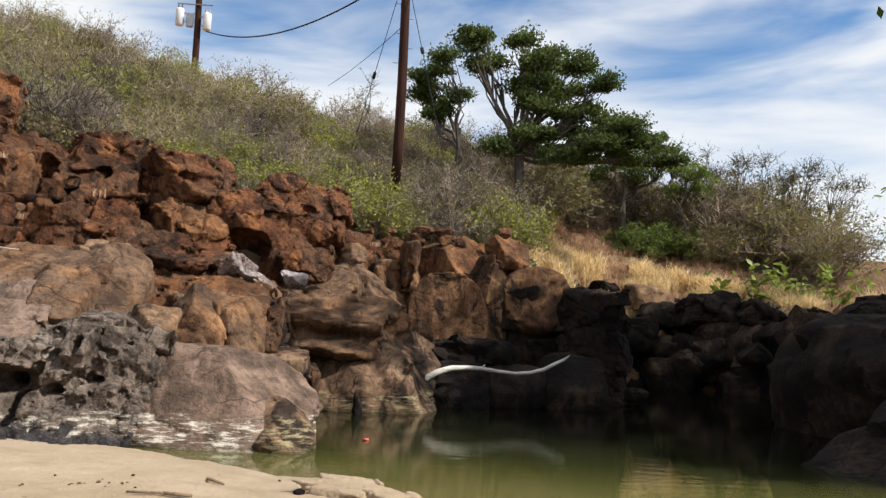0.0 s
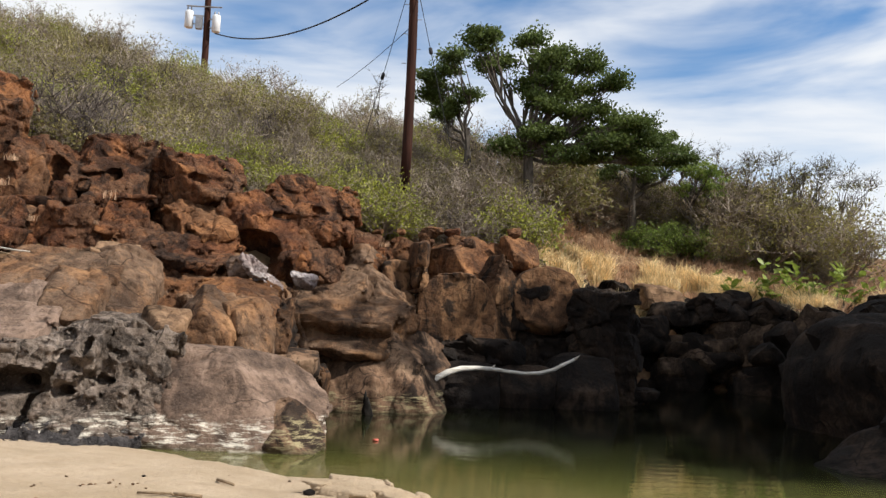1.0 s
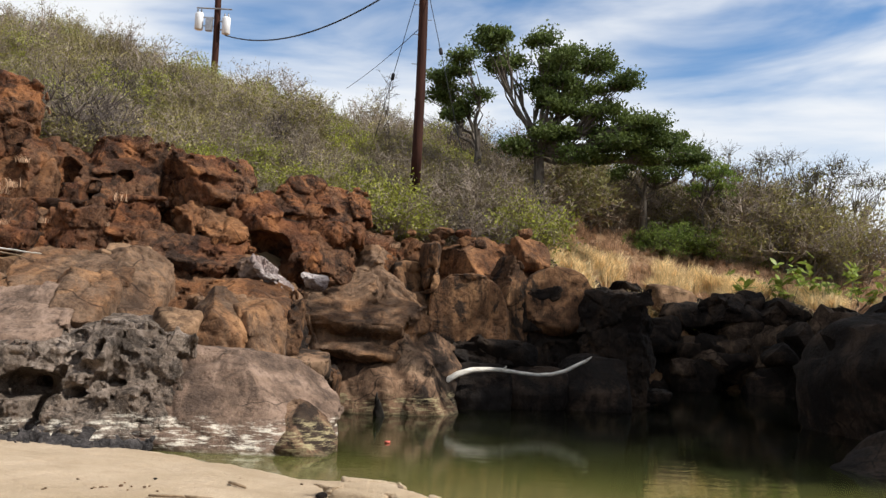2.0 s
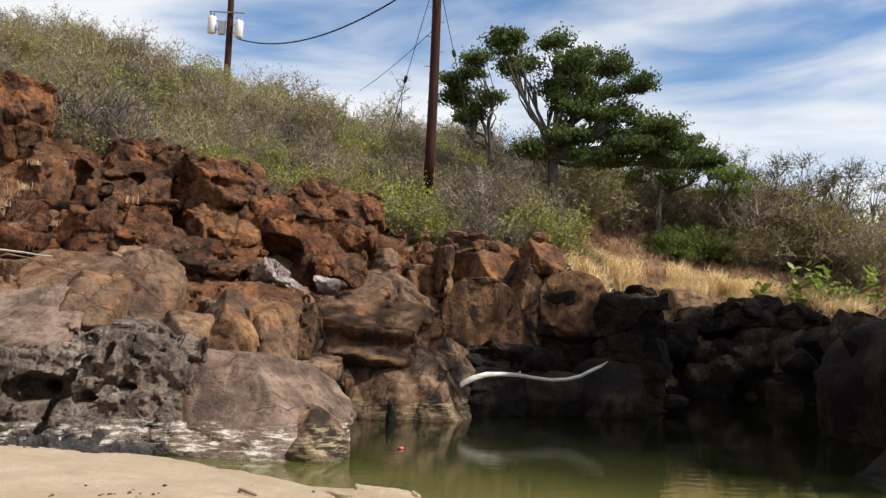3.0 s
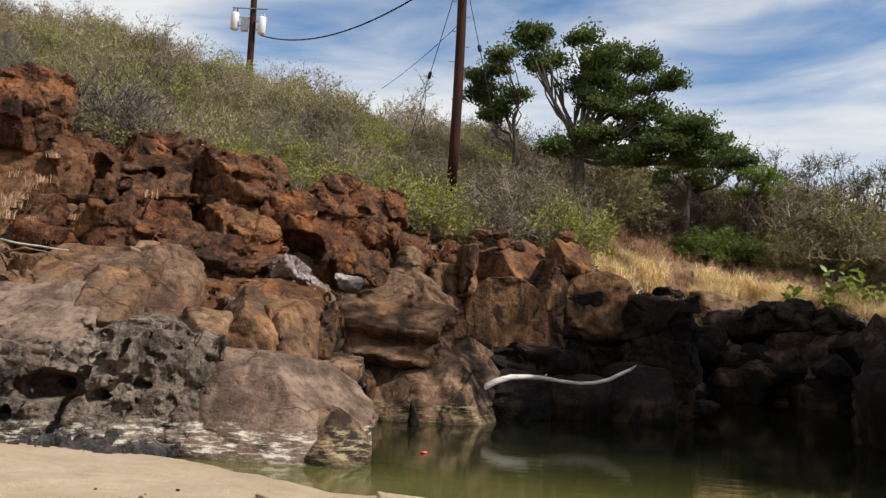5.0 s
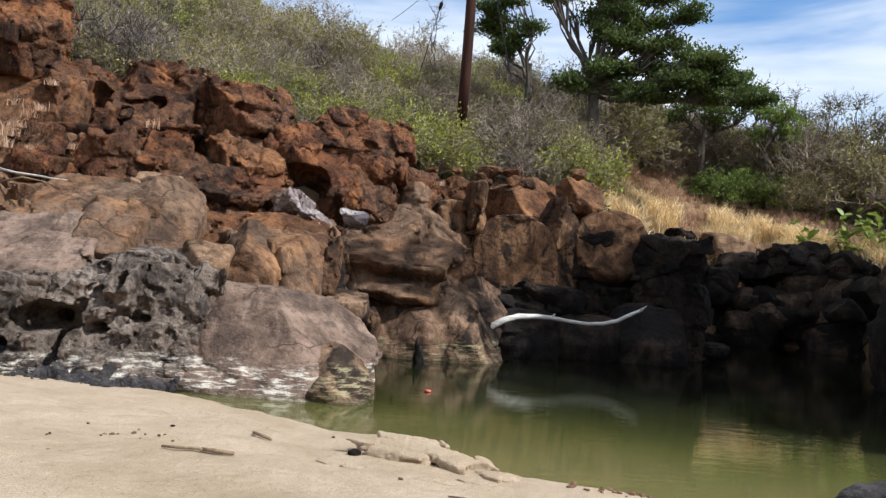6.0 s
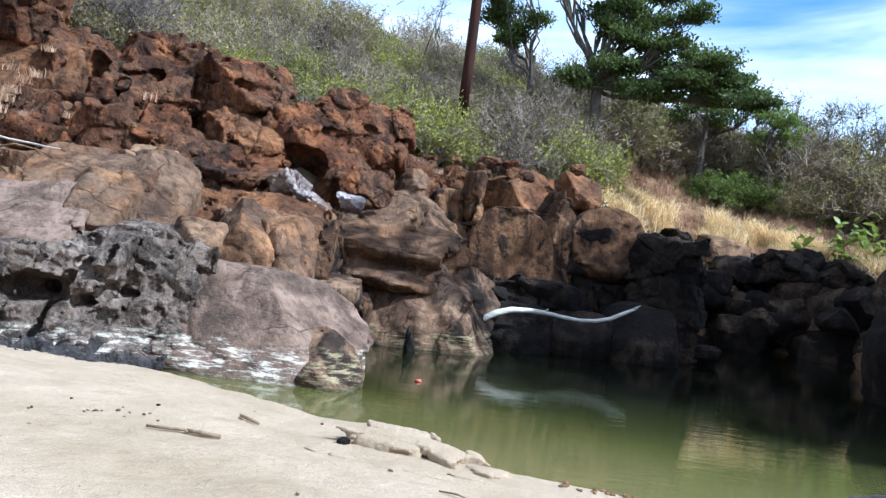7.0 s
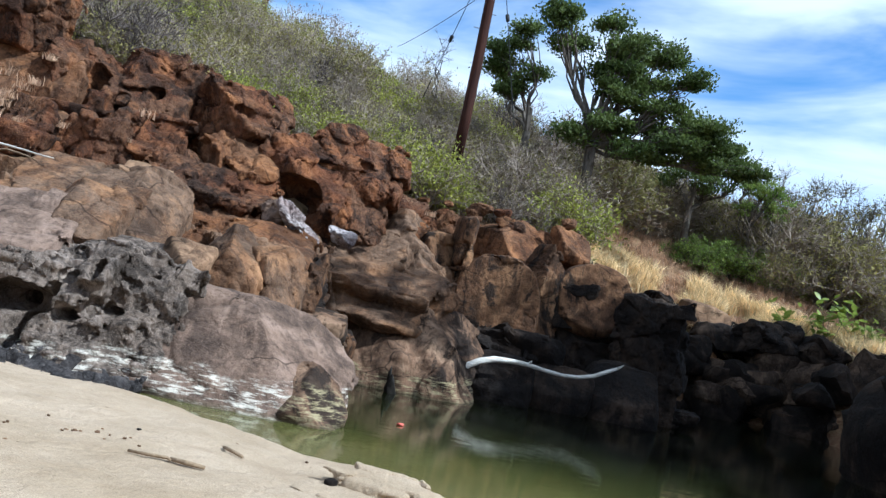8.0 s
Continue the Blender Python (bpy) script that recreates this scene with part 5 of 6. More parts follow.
def shrub(seed, reach, twig, leaf, leaves, label, leaf_size=0.06, lift=0.8, stems=16, per=4):
    """A scrub bush: woody stems, fine twigs and sparse leaves."""
    rng = random.Random(seed)
    ob = new("shrub")
    s1, n1 = stems_from(rng, (0, 0, 0), stems, reach, lift, 0.016)
    s2, n2 = twigs_at(rng, n1, per, reach * 0.4, 0.009)
    s3, n3 = twigs_at(rng, n2, 3, reach * 0.24, 0.006)
    part("woody_base", mesh_of("woody_base", *tubes(s1, 4), twig), ob)
    part("twiggery", mesh_of("twiggery", *tubes(s2 + s3, 3), twig), ob)
    if leaves:
        spots = [p + Vector((rng.gauss(0, 0.05), rng.gauss(0, 0.05), rng.gauss(0, 0.05))) for p, _ in n3 + n2 for _ in range(leaves)]
        part("foliage", mesh_of("foliage", *blades(rng, spots, leaf_size), leaf), ob)
    return tagged(ob, label, "shrub", "scrub on the hillside")


def tree(name, loc, fork, blobs, seed, leaf, label, leaf_size=0.15, per=90, trunk=0.16, bark=None, clump=(0.3, 0.55), bare=0):
    """A tree: a tapered trunk to the fork, limbs that bend out to leaf clumps, and a crown of those clumps.
    blobs: parts of the crown, as middle and half sizes about the foot, and the number of clumps in each. bare: twigs at each limb's end."""
    rng = random.Random(seed)
    bark = bark or M_BARK
    ob = new(name)
    ob.location = loc
    lean = Vector((rng.uniform(-0.1, 0.1), rng.uniform(-0.1, 0.1), 1)) * fork
    stem = [(Vector((0, 0, -0.4)), lean * 0.5, trunk * 1.15, trunk * 0.9), (lean * 0.5, lean, trunk * 0.9, trunk * 0.75)]
    segs, spots, ends = [], [], []
    for bx, by, bz, rx, ry, rz, n in blobs:
        mid = Vector((bx, by, bz))
        heart = lean.lerp(mid, 0.55) + Vector((rng.uniform(-0.3, 0.3), rng.uniform(-0.3, 0.3), -0.2))
        elbow = lean.lerp(heart, 0.5) + Vector((rng.uniform(-0.25, 0.25), rng.uniform(-0.25, 0.25), rng.uniform(-0.1, 0.3)))
        segs += [(lean, elbow, trunk * 0.5, trunk * 0.38), (elbow, heart, trunk * 0.38, trunk * 0.28)]
        for _ in range(n):
            u = Vector((rng.gauss(0, 1), rng.gauss(0, 1), rng.gauss(0, 1))).normalized() * rng.uniform(0.45, 1.0)
            c = mid + Vector((u.x * rx, u.y * ry, u.z * rz))
            p, r = heart, trunk * 0.2
            for s in (0.35, 0.7, 1.0):
                q = heart.lerp(c, s) + Vector((rng.uniform(-0.15, 0.15), rng.uniform(-0.15, 0.15), rng.uniform(-0.1, 0.2) * (s < 1)))
                segs.append((p, q, r, r * 0.6))
                p, r = q, r * 0.6
            ends.append((p, (c - heart).normalized()))
            rad = rng.uniform(*clump)
            for _ in range(per):
                w = Vector((rng.gauss(0, 1), rng.gauss(0, 1), rng.gauss(0, 0.75))).normalized() * rad * rng.uniform(0.3, 1.0)
                w.z = w.z * 0.75 if w.z > 0 else w.z * 0.4
                spots.append(c + w * (1 + 0.45 * noise.noise(w * 5 + c)))
    part("trunk", mesh_of("trunk", *tubes(stem, 9), bark, True), ob)
    part("branching", mesh_of("branching", *tubes(segs, 5), bark), ob, "grey forking limbs")
    if bare:
        s2, n2 = twigs_at(rng, ends, bare, 0.5, 0.012)
        s3, n3 = twigs_at(rng, n2, 3, 0.3, 0.007)
        part("twiggery", mesh_of("twiggery", *tubes(s2 + s3, 3), bark), ob)
    if per:
        part("crown", mesh_of("crown", *blades(rng, spots, leaf_size, 0.5, 0.55), leaf), ob)
    return tagged(ob, label, "tree")


def on_land(x, y, sink=0.1):
    return (x, y, float(land(x, y)) - sink)


KINDS = [
    [shrub(s, 1.0, M_TWIG, M_LEAF_DRY, 1, "dry grey-brown scrub bush on the slope", 0.05) for s in (1, 2, 3)],
    [shrub(s, 1.0, M_TWIG, M_LEAF_OLIVE, 2, "olive and straw-coloured scrub bush on the slope", 0.055) for s in (4, 5, 6)],
    [shrub(s, 0.9, M_TWIG, M_LEAF_LIME, 3, "bright yellow-green bush at the brow of the rocks", 0.065, lift=0.6) for s in (7, 8)],
    [shrub(s, 1.1, M_TWIG_DARK, M_LEAF_DRY, 0, "bare dark twiggy bush on the slope", per=5) for s in (9, 10)],
    [shrub(s, 1.0, M_TWIG, M_LEAF_SHADE, 3, "dark olive scrub bush under the trees", 0.085) for s in (14, 15)],
    [shrub(s, 0.95, M_BARK, M_LEAF_GREEN, 4, "dense fresh green bush under the trees", 0.08, lift=0.6) for s in (12, 13)],
]
USED = set()


def plant(kind, rng, x, y, size, sink=0.1):
    ob = rng.choice(KINDS[kind])
    m = pose(*on_land(x, y, sink), rng.uniform(-8, 8), rng.uniform(-8, 8), rng.uniform(0, 360))
    if ob.name in USED:
        ob = copy_thing(ob, m)
        ob.scale = (1, 1, 1)
    else:
        USED.add(ob.name)
        ob.matrix_world = m
    ob.scale = (size, size, size * rng.uniform(0.85, 1.1))
    return ob


rng = random.Random(11)
count = 0
while count < 175:
    x, y = rng.uniform(-17, 3.0), rng.uniform(18, 36)
    yb = float(brow(x)[0])
    if y < yb + 0.5 or y > yb + 14 or abs(x) > 0.62 * y:
        continue
    if rng.random() < (y - yb) / 30:
        continue
    kind = rng.choices((0, 1, 2, 3), (0.3, 0.36, 0.2, 0.14))[0]
    plant(kind, rng, x, y, rng.uniform(0.85, 1.45))
    count += 1
# yellow-green bushes along the brow
for x, y, k in ((-6.2, 19.7, 1.0), (-5.6, 19.8, 1.3), (-5.0, 19.9, 1.2), (-1.7, 21.5, 1.4), (-1.0, 21.6, 1.5), (-0.6, 22.1, 1.2), (2.5, 23.2, 1.5), (2.9, 23.6, 1.7), (3.2, 24.2, 1.7), (-2.4, 22.3, 1.1)):
    plant(2, rng, x, y, k)
# dark bushes round the foot of the tall tree
for x, y, k in ((3.2, 26.4, 1.9), (4.0, 27.6, 2.0), (4.9, 29.4, 2.0), (6.0, 31.0, 2.0), (7.2, 32.0, 2.0)):
    plant(rng.choice((0, 1, 4)), rng, x, y, k)
# the large dry shrubs beside the pole
for x, y, k in ((0.9, 23.2, 1.7), (1.6, 23.6, 2.0), (2.2, 23.4, 1.7), (1.2, 22.6, 1.3), (1.9, 24.6, 1.9), (2.6, 24.0, 1.5)):
    plant(0, rng, x, y, k)
def far(x, y):
    """Places on the more distant right slope."""
    return 0.1 + (x - 0.1) * 1.21, 0.3 + (y - 0.3) * 1.21


# the understorey along the foot of the trees
for i in range(64):
    x = rng.uniform(3.2, 16)
    plant(rng.choices((0, 1, 3, 4), (0.25, 0.63, 0.02, 0.1) if x < 9.5 else (0.2, 0.6, 0.08, 0.12))[0], rng, x, float(brow(x)[0]) + rng.uniform(5.0, 8.6), rng.uniform(1.4, 2.2) + 0.6 * (x > 11))
for x, y, k in ((7.0, 24.3, 0.9), (7.6, 24.2, 1.0), (8.2, 24.4, 1.1), (8.8, 24.2, 1.0), (9.5, 24.3, 1.0), (10.1, 24.4, 0.8)):
    plant(5, rng, *far(x, y + 1.0), k * 1.05)
for i in range(9):
    x = rng.uniform(4.2, 15)
    plant(rng.choice((0, 0, 1, 1, 2)), rng, x, float(brow(x)[0]) + rng.uniform(3.6, 5.2), rng.uniform(0.9, 1.4))
plant(3, rng, -8.4, 19.3, 1.7)
plant(3, rng, -7.9, 19.6, 1.5)


# ---- dry grass ----
def grass(name, spots, height, material, label, seed, blades_each=60):
    """Tufts of bent blades, all in one sheet of stuff."""
    r = random.Random(seed)
    verts, faces = [], []
    for x, y, k, *z in spots:
        z = z[0] if z else None
        if z is None:
            z = float(land(x, y)) - 0.05
        if len(spots) > 99 and y < float(brow(x)[0]) + 0.1:
            z = max(z, bank_point(x, (y - float(toe(x))) / (float(brow(x)[0]) - float(toe(x)))).z - 0.1)
        lean = Vector((r.uniform(-0.3, 0.3), r.uniform(-0.3, 0.3), 0))
        for _ in range(blades_each):
            a, q = r.uniform(0, 6.28), r.uniform(0.05, 0.5)
            d = Vector((math.cos(a) * q, math.sin(a) * q, 1)).normalized()
            h = height * k * r.uniform(0.5, 1.15)
            p = Vector((x + r.gauss(0, 0.09) * k, y + r.gauss(0, 0.09) * k, z))
            w = Vector((-math.sin(a + 0.8), math.cos(a + 0.8), 0)) * 0.028 * height
            m = p + d * h * 0.6
            e = m + (d + (Vector((d.x, d.y, 0)) + lean) * 1.4 - Vector((0, 0, 0.45))).normalized() * h * 0.5
            b = len(verts)
            verts += [p - w, p + w, m + w * 0.8, m - w * 0.8, e]
            faces += [(b, b + 1, b + 2, b + 3), (b + 3, b + 2, b + 4)]
    return tagged(new(name, mesh_of(name, verts, faces, material)), label, "grass", kind="stuff")


rg = random.Random(4)
gold, dull, tufts = [], [], []
while len(gold) < 520:
    x, y = rg.uniform(2.9, 15.5), rg.uniform(21, 30)
    if -0.9 < y - float(brow(x)[0]) + rg.uniform(-0.3, 0.3) < 1.7 and noise.noise((x * 0.9, y * 0.9, 2)) > 0.06:
        gold.append((x, y, rg.uniform(0.5, 1.5)))
while len(dull) < 1300:
    x = rg.uniform(-0.5, 15.5)
    y = float(brow(x)[0]) + rg.uniform(0, 5.0)
    if y > 22:
        dull.append((x, y, rg.uniform(0.5, 1.0)))
while len(tufts) < 240:
    x = rg.uniform(-12, 3)
    tufts.append((x, float(brow(x)[0]) + rg.uniform(-0.5, 1.0), rg.uniform(0.4, 0.9)))
grass("golden_grass", gold, 0.58, M_STRAW, "tall golden dry grass on the slope above the rocks", 1, 110)
grass("dull_grass", dull, 0.4, M_STRAW_DULL, "low pinkish-brown dry grass on the slope", 2, 45)
hill = []
while len(hill) < 620:
    x, y = rg.uniform(-15, 3), rg.uniform(18.5, 32)
    if y > float(brow(x)[0]) + 0.4 and abs(x) < 0.6 * y:
        hill.append((x, y, rg.uniform(0.7, 1.5)))
grass("hill_grass", hill, 0.75, M_STRAW_OLIVE, "tall olive and straw grass between the hillside bushes", 5, 42)
grass("dry_tufts", tufts, 0.3, M_STRAW_DULL, "short dry straw tufts along the brow of the rocks", 3, 30)


perched = [(-8.41, 15.89, 1.0, 3.53), (-8.3, 15.9, 0.8, 3.7), (-8.45, 15.74, 0.9, 3.3), (-8.55, 16.8, 1.0, 4.0), (-8.4, 16.75, 0.8, 4.15), (-8.25, 16.85, 0.7, 4.68), (-6.4, 17.3, 0.9, 4.02), (-6.38, 16.58, 0.5, 3.42),
    (-7.48, 16.2, 0.6, 3.4), (-7.73, 15.64, 0.7, 2.88), (-7.95, 15.7, 0.6, 3.27), (-9.05, 17.05, 1.0, 4.25), (-1.17, 19.8, 0.7, 3.66), (-0.62, 19.55, 0.6, 3.48), (-1.57, 18.85, 0.6, 4.04), (-8.8, 16.3, 0.9, 3.7)]
grass("perched_tufts", perched, 0.24, M_STRAW_DULL, "pale dry grass tufts rooted in the red slope", 8, 60)


# ---- broad-leaved shrubs ----
def broad_leaf():
    """One oval leaf with a folded midrib, 1 long."""
    verts, faces = [], []
    for i, w in enumerate((0.0, 0.2, 0.28, 0.2, 0.0)):
        y = i / 4
        verts += [(-w, y, 0.05 * (w > 0) - 0.1 * y * y), (0, y, -0.1 * y * y), (w, y, 0.05 * (w > 0) - 0.1 * y * y)]
    for i in range(4):
        for j in range(2):
            faces.append((i * 3 + j, i * 3 + j + 1, i * 3 + j + 4, i * 3 + j + 3))
    return mesh_of("leaf", verts, faces, M_LEAF_BROAD, True)


LEAF = broad_leaf()


def leafy_shrub(loc, seed, reach, count, label):
    r = random.Random(seed)
    ob = new("leafy_shrub")
    ob.location = loc
    segs, nodes = stems_from(r, (0, 0, 0), 9, reach, 1.0, 0.016, 0.3, 5)
    part("stem", mesh_of("stem", *tubes(segs, 5), M_BARK), ob)
    for i in range(count):
        p, d = r.choice(nodes)
        lf = part("leaf", LEAF, ob)
        k = r.uniform(0.22, 0.4)
        a = r.uniform(0, 360)
        lf.matrix_local = Matrix.Translation(p + Vector((r.gauss(0, 0.05), r.gauss(0, 0.05), r.gauss(0, 0.05)))) @ pose(0, 0, 0, r.uniform(-20, 60), r.uniform(-35, 35), a) @ Matrix.Scale(k, 4)
    return tagged(ob, label, "shrub", "broad-leaved shrubs above the dark rocks")


for i, (x, reach, n) in enumerate(((7.6, 0.9, 24), (8.8, 1.1, 50), (9.7, 1.3, 80), (10.7, 1.4, 90), (11.6, 1.4, 80))):
    x, y = far(x, 21.9)
    leafy_shrub((x, y, float(land(x, y)) - 0.05), 70 + i, reach * 1.35, n, "low shrub with broad glossy green leaves")

# ---- trees ----
def high(x, y, dz, k=1.0):
    """A foot on the ground, for crowns whose heights are counted from the water."""
    return [(bx * k, by * k, 1.88 + (bz - 1.88) * k - float(land(x, y)), rx * k, ry * k, rz * k, n) for bx, by, bz, rx, ry, rz, n in dz]


tree("tree", on_land(3.6, 25.3), 3.2, high(3.6, 25.3, [(-1.71, -0.48, 10.48, 0.60, 0.54, 0.35, 12), (-0.22, 0.24, 10.88, 0.39, 0.40, 0.25, 7), (-1.02, 0.36, 10.17, 0.46, 0.41, 0.21, 6), (0.42, -0.24, 10.08, 0.82, 0.74, 0.39, 17), (1.51, 0.36, 10.08, 0.79, 0.71, 0.32, 15), (2.29, -0.36, 9.44, 0.46, 0.42, 0.21, 8), (0.88, -0.12, 9.25, 0.92, 0.83, 0.35, 17), (0.11, -0.48, 8.64, 0.73, 0.66, 0.30, 12), (1.59, 0.00, 8.52, 0.81, 0.73, 0.23, 12), (0.37, -0.36, 7.73, 0.73, 0.66, 0.24, 11), (2.69, -0.12, 8.16, 0.89, 0.80, 0.28, 16), (2.13, -0.36, 7.56, 0.81, 0.73, 0.25, 12), (1.16, 0.00, 7.05, 1.04, 0.94, 0.24, 9), (3.62, 0.00, 7.78, 0.57, 0.51, 0.23, 9), (-1.67, -0.12, 9.79, 0.35, 0.40, 0.18, 4), (-0.69, -0.24, 7.28, 0.86, 0.77, 0.27, 9), (4.63, 0.36, 7.30, 0.54, 0.48, 0.25, 8), (3.15, 0.36, 7.22, 0.81, 0.73, 0.25, 10), (-0.30, 0.12, 9.35, 0.46, 0.41, 0.28, 6), (1.28, 0.12, 7.90, 0.70, 0.63, 0.24, 8)]),
    3, M_LEAF_TREE, "tall dark green tree with an open spreading crown", trunk=0.2, per=230, leaf_size=0.105, clump=(0.3, 0.58))
tree("tree", on_land(1.6, 27.0), 1.6, high(1.6, 27.0, [(-0.88, 0.24, 9.95, 0.75, 0.67, 0.41, 18), (-0.52, -0.48, 10.41, 0.41, 0.40, 0.22, 7), (-1.26, 0.36, 9.32, 0.48, 0.43, 0.26, 9), (-0.81, 0.24, 8.74, 0.77, 0.70, 0.26, 10), (-0.12, 0.00, 9.29, 0.45, 0.40, 0.26, 6)]), 5, M_LEAF_TREE, "dark green tree behind the utility pole", per=220, leaf_size=0.1, clump=(0.28, 0.5))
tree("tree", on_land(*far(6.8, 25.6)), 1.8, high(*far(6.8, 25.6), [(-0.2, 0, 7.9, 0.8, 0.8, 0.4, 14), (0.7, 0, 7.6, 0.7, 0.8, 0.4, 12), (1.5, 0, 7.3, 0.7, 0.8, 0.4, 12), (0.3, 0, 6.8, 1.0, 0.8, 0.4, 12), (-0.8, 0, 7.0, 0.7, 0.7, 0.5, 8)], 1.21), 7, M_LEAF_TREE, "dark olive tree with a low spreading crown", per=200, leaf_size=0.1, clump=(0.3, 0.5))
tree("tree", on_land(*far(8.7, 25.0)), 1.0, high(*far(8.7, 25.0), [(0, 0, 6.75, 0.65, 0.6, 0.35, 16), (0.5, 0, 6.3, 0.5, 0.5, 0.35, 9), (-0.4, 0, 6.2, 0.5, 0.5, 0.3, 6)], 1.21), 8, M_LEAF_GREEN, "bright green small tree among grey scrub", clump=(0.2, 0.35), per=150, leaf_size=0.08)
tree("dead_tree", on_land(*far(8.7, 26.0)), 2.0, high(*far(8.7, 26.0), [(0, 0, 7.6, 0.5, 0.4, 0.5, 8), (0.6, 0, 7.4, 0.5, 0.4, 0.3, 5)], 1.21), 9, M_LEAF_DRY, "bare dead tree with crooked grey branches", per=0, bare=2)
rt = random.Random(77)
for i, (x, y) in enumerate(((10.0, 26.2), (10.9, 26.8), (11.7, 26.1), (12.6, 26.6), (13.6, 26.2))):
    x, y = far(x, y)
    lobes = [(rt.uniform(-1.0, 1.0), rt.uniform(-0.4, 0.4), rt.uniform(5.9, 7.3), rt.uniform(0.3, 0.6), 0.5, rt.uniform(0.2, 0.4), rt.randint(4, 7)) for _ in range(6)]
    tree("tree", on_land(x, y), 1.0, high(x, y, lobes, 1.21), 30 + i, M_LEAF_SHADE, "nearly leafless grey-brown thorn tree", per=26, bare=6, leaf_size=0.07, trunk=0.13)
tree("dead_tree", on_land(-1.4, 28.5), 0.9, high(-1.4, 28.5, [(0, 0, 9.9, 0.4, 0.4, 0.3, 6), (-0.3, 0, 9.6, 0.3, 0.4, 0.3, 4)]), 41, M_LEAF_DRY, "small bare dead tree on the slope", per=0, bare=2, trunk=0.07)
SHADE = [(-1.5, 0, 9.4, 1.8, 1.9, 1.0, 34), (0.6, 0.4, 10.2, 1.8, 1.9, 1.2, 34), (1.6, -0.6, 9.2, 1.6, 1.7, 1.1, 26)]
for i, (x, y) in enumerate(((13.2, 15.5), (16.0, 16.3), (18.6, 16.0), (16.8, 11.8), (20.8, 7.6), (20.5, 13.5), (15.8, 20.2), (18.4, 20.6), (17.0, 18.6))):
    tree("tree", on_land(x, y, 0.3), 4.5, SHADE, 50 + i, M_LEAF_TREE, "large leafy tree shading the pool's bank", per=110, leaf_size=0.26, trunk=0.28, clump=(0.45, 0.8))

tree("tree", on_land(12.9, 12.9, 0.3), 6.0, [(-4.0, 0.6, 10.2, 1.5, 1.2, 0.6, 17), (-1.4, 2.8, 10.2, 1.4, 0.9, 0.6, 14), (-5.6, 0.2, 10.2, 0.9, 0.9, 0.5, 6)], 61, M_LEAF_TREE, "leaning tree with sparse dappling foliage", per=60, leaf_size=0.2, trunk=0.24, clump=(0.2, 0.38))
tree("tree", on_land(12.9, 14.0, 0.3), 4.5, [(-0.6, 0.7, 9.6, 0.9, 0.8, 0.8, 9), (0.5, 0.5, 9.6, 1.2, 1.0, 1.0, 22), (2.0, 0.3, 9.8, 1.4, 1.0, 1.0, 24)], 63, M_LEAF_TREE, "large leafy tree shading the pool's bank", per=110, leaf_size=0.26, trunk=0.26, clump=(0.45, 0.8))
# unseen trees added behind the camera to cut the sky's fill light
for i, (x, y) in enumerate(((-15, -9), (-9.5, -12), (-3.5, -13), (2.5, -14), (9, -12), (-17, -1))):
    tree("tree", on_land(x, y, 0.3), 2.0, [(0, 0, 4.6, 2.3, 2.2, 1.6, 40), (0.8, 0.4, 3.0, 1.8, 1.8, 1.0, 16)], 80 + i, M_LEAF_TREE, "broad dark green tree out of view, added to block sky light", per=50, leaf_size=0.34, trunk=0.22, clump=(0.5, 0.9))


# ---- utility poles and cables ----
def utility_pole(loc, height, r0, r1, label):
    ob = new("utility_pole")
    ob.location = loc
    steps = [i / 6 for i in range(7)]
    pts = [(0.03 * math.sin(5 * t), 0, t * height) for t in steps]
    part("shaft", mesh_of("shaft", *pipe(pts, [r0 + (r1 - r0) * t for t in steps], 14), M_POLE, True), ob)
    return tagged(ob, label, "utility pole", "utility poles")


def bar(name, a, b, r, material, parent, sides=6, label=""):
    return part(name, mesh_of(name, *pipe([a, b], [r, r], sides), material, False), parent, label)


pole_a = utility_pole((-0.34, 24.0, 5.4), 9.5, 0.155, 0.12, "dark brown wooden utility pole standing in scrub")
for k, z in enumerate((3.9, 4.35, 4.8, 5.25, 5.7, 6.15)):
    s = 1 if k % 2 else -1
    bar("pole_step", (s * 0.1, 0, z), (s * 0.27, 0, z + 0.01), 0.011, M_STEEL, pole_a)
pole_b = utility_pole((-10.05, 37.2, 10.6), 8.0, 0.16, 0.13, "wooden utility pole carrying two white transformers")


def transformer(parent, x, z):
    """A can with a lid, a bushing, a hanger and lugs."""
    can = part("transformer_can", mesh_of("transformer_can", *pipe([(x, -0.1, z), (x, -0.1, z + 0.03), (x, -0.1, z + 0.72), (x, -0.1, z + 0.78), (x, -0.1, z + 0.82)], [0.15, 0.19, 0.19, 0.17, 0.08], 18), M_CAN, True), parent, "white painted transformer can")
    for dx in (-0.08, 0.08):
        part("bushing", mesh_of("bushing", *pipe([(x + dx, -0.1, z + 0.8), (x + dx, -0.1, z + 0.88), (x + dx, -0.1, z + 0.98)], [0.035, 0.045, 0.02], 8), M_STEEL, True), can)
    s = 1 if x > 0 else -1
    for dz in (0.2, 0.6):
        bar("hanger", (s * 0.12, -0.05, z + dz), (x - s * 0.17, -0.1, z + dz), 0.03, M_STEEL, can)


transformer(pole_b, -0.78, 3.75)
transformer(pole_b, 0.46, 3.6)
box = bmesh.new()
bmesh.ops.create_cube(box, size=1)
bmesh.ops.scale(box, vec=(0.3, 0.22, 0.62), verts=box.verts)
bmesh.ops.bevel(box, geom=box.edges[:], offset=0.02, segments=2, affect="EDGES")
cut_me = bpy.data.meshes.new("switch_box")
box.to_mesh(cut_me)
cut_me.materials.append(M_STEEL)
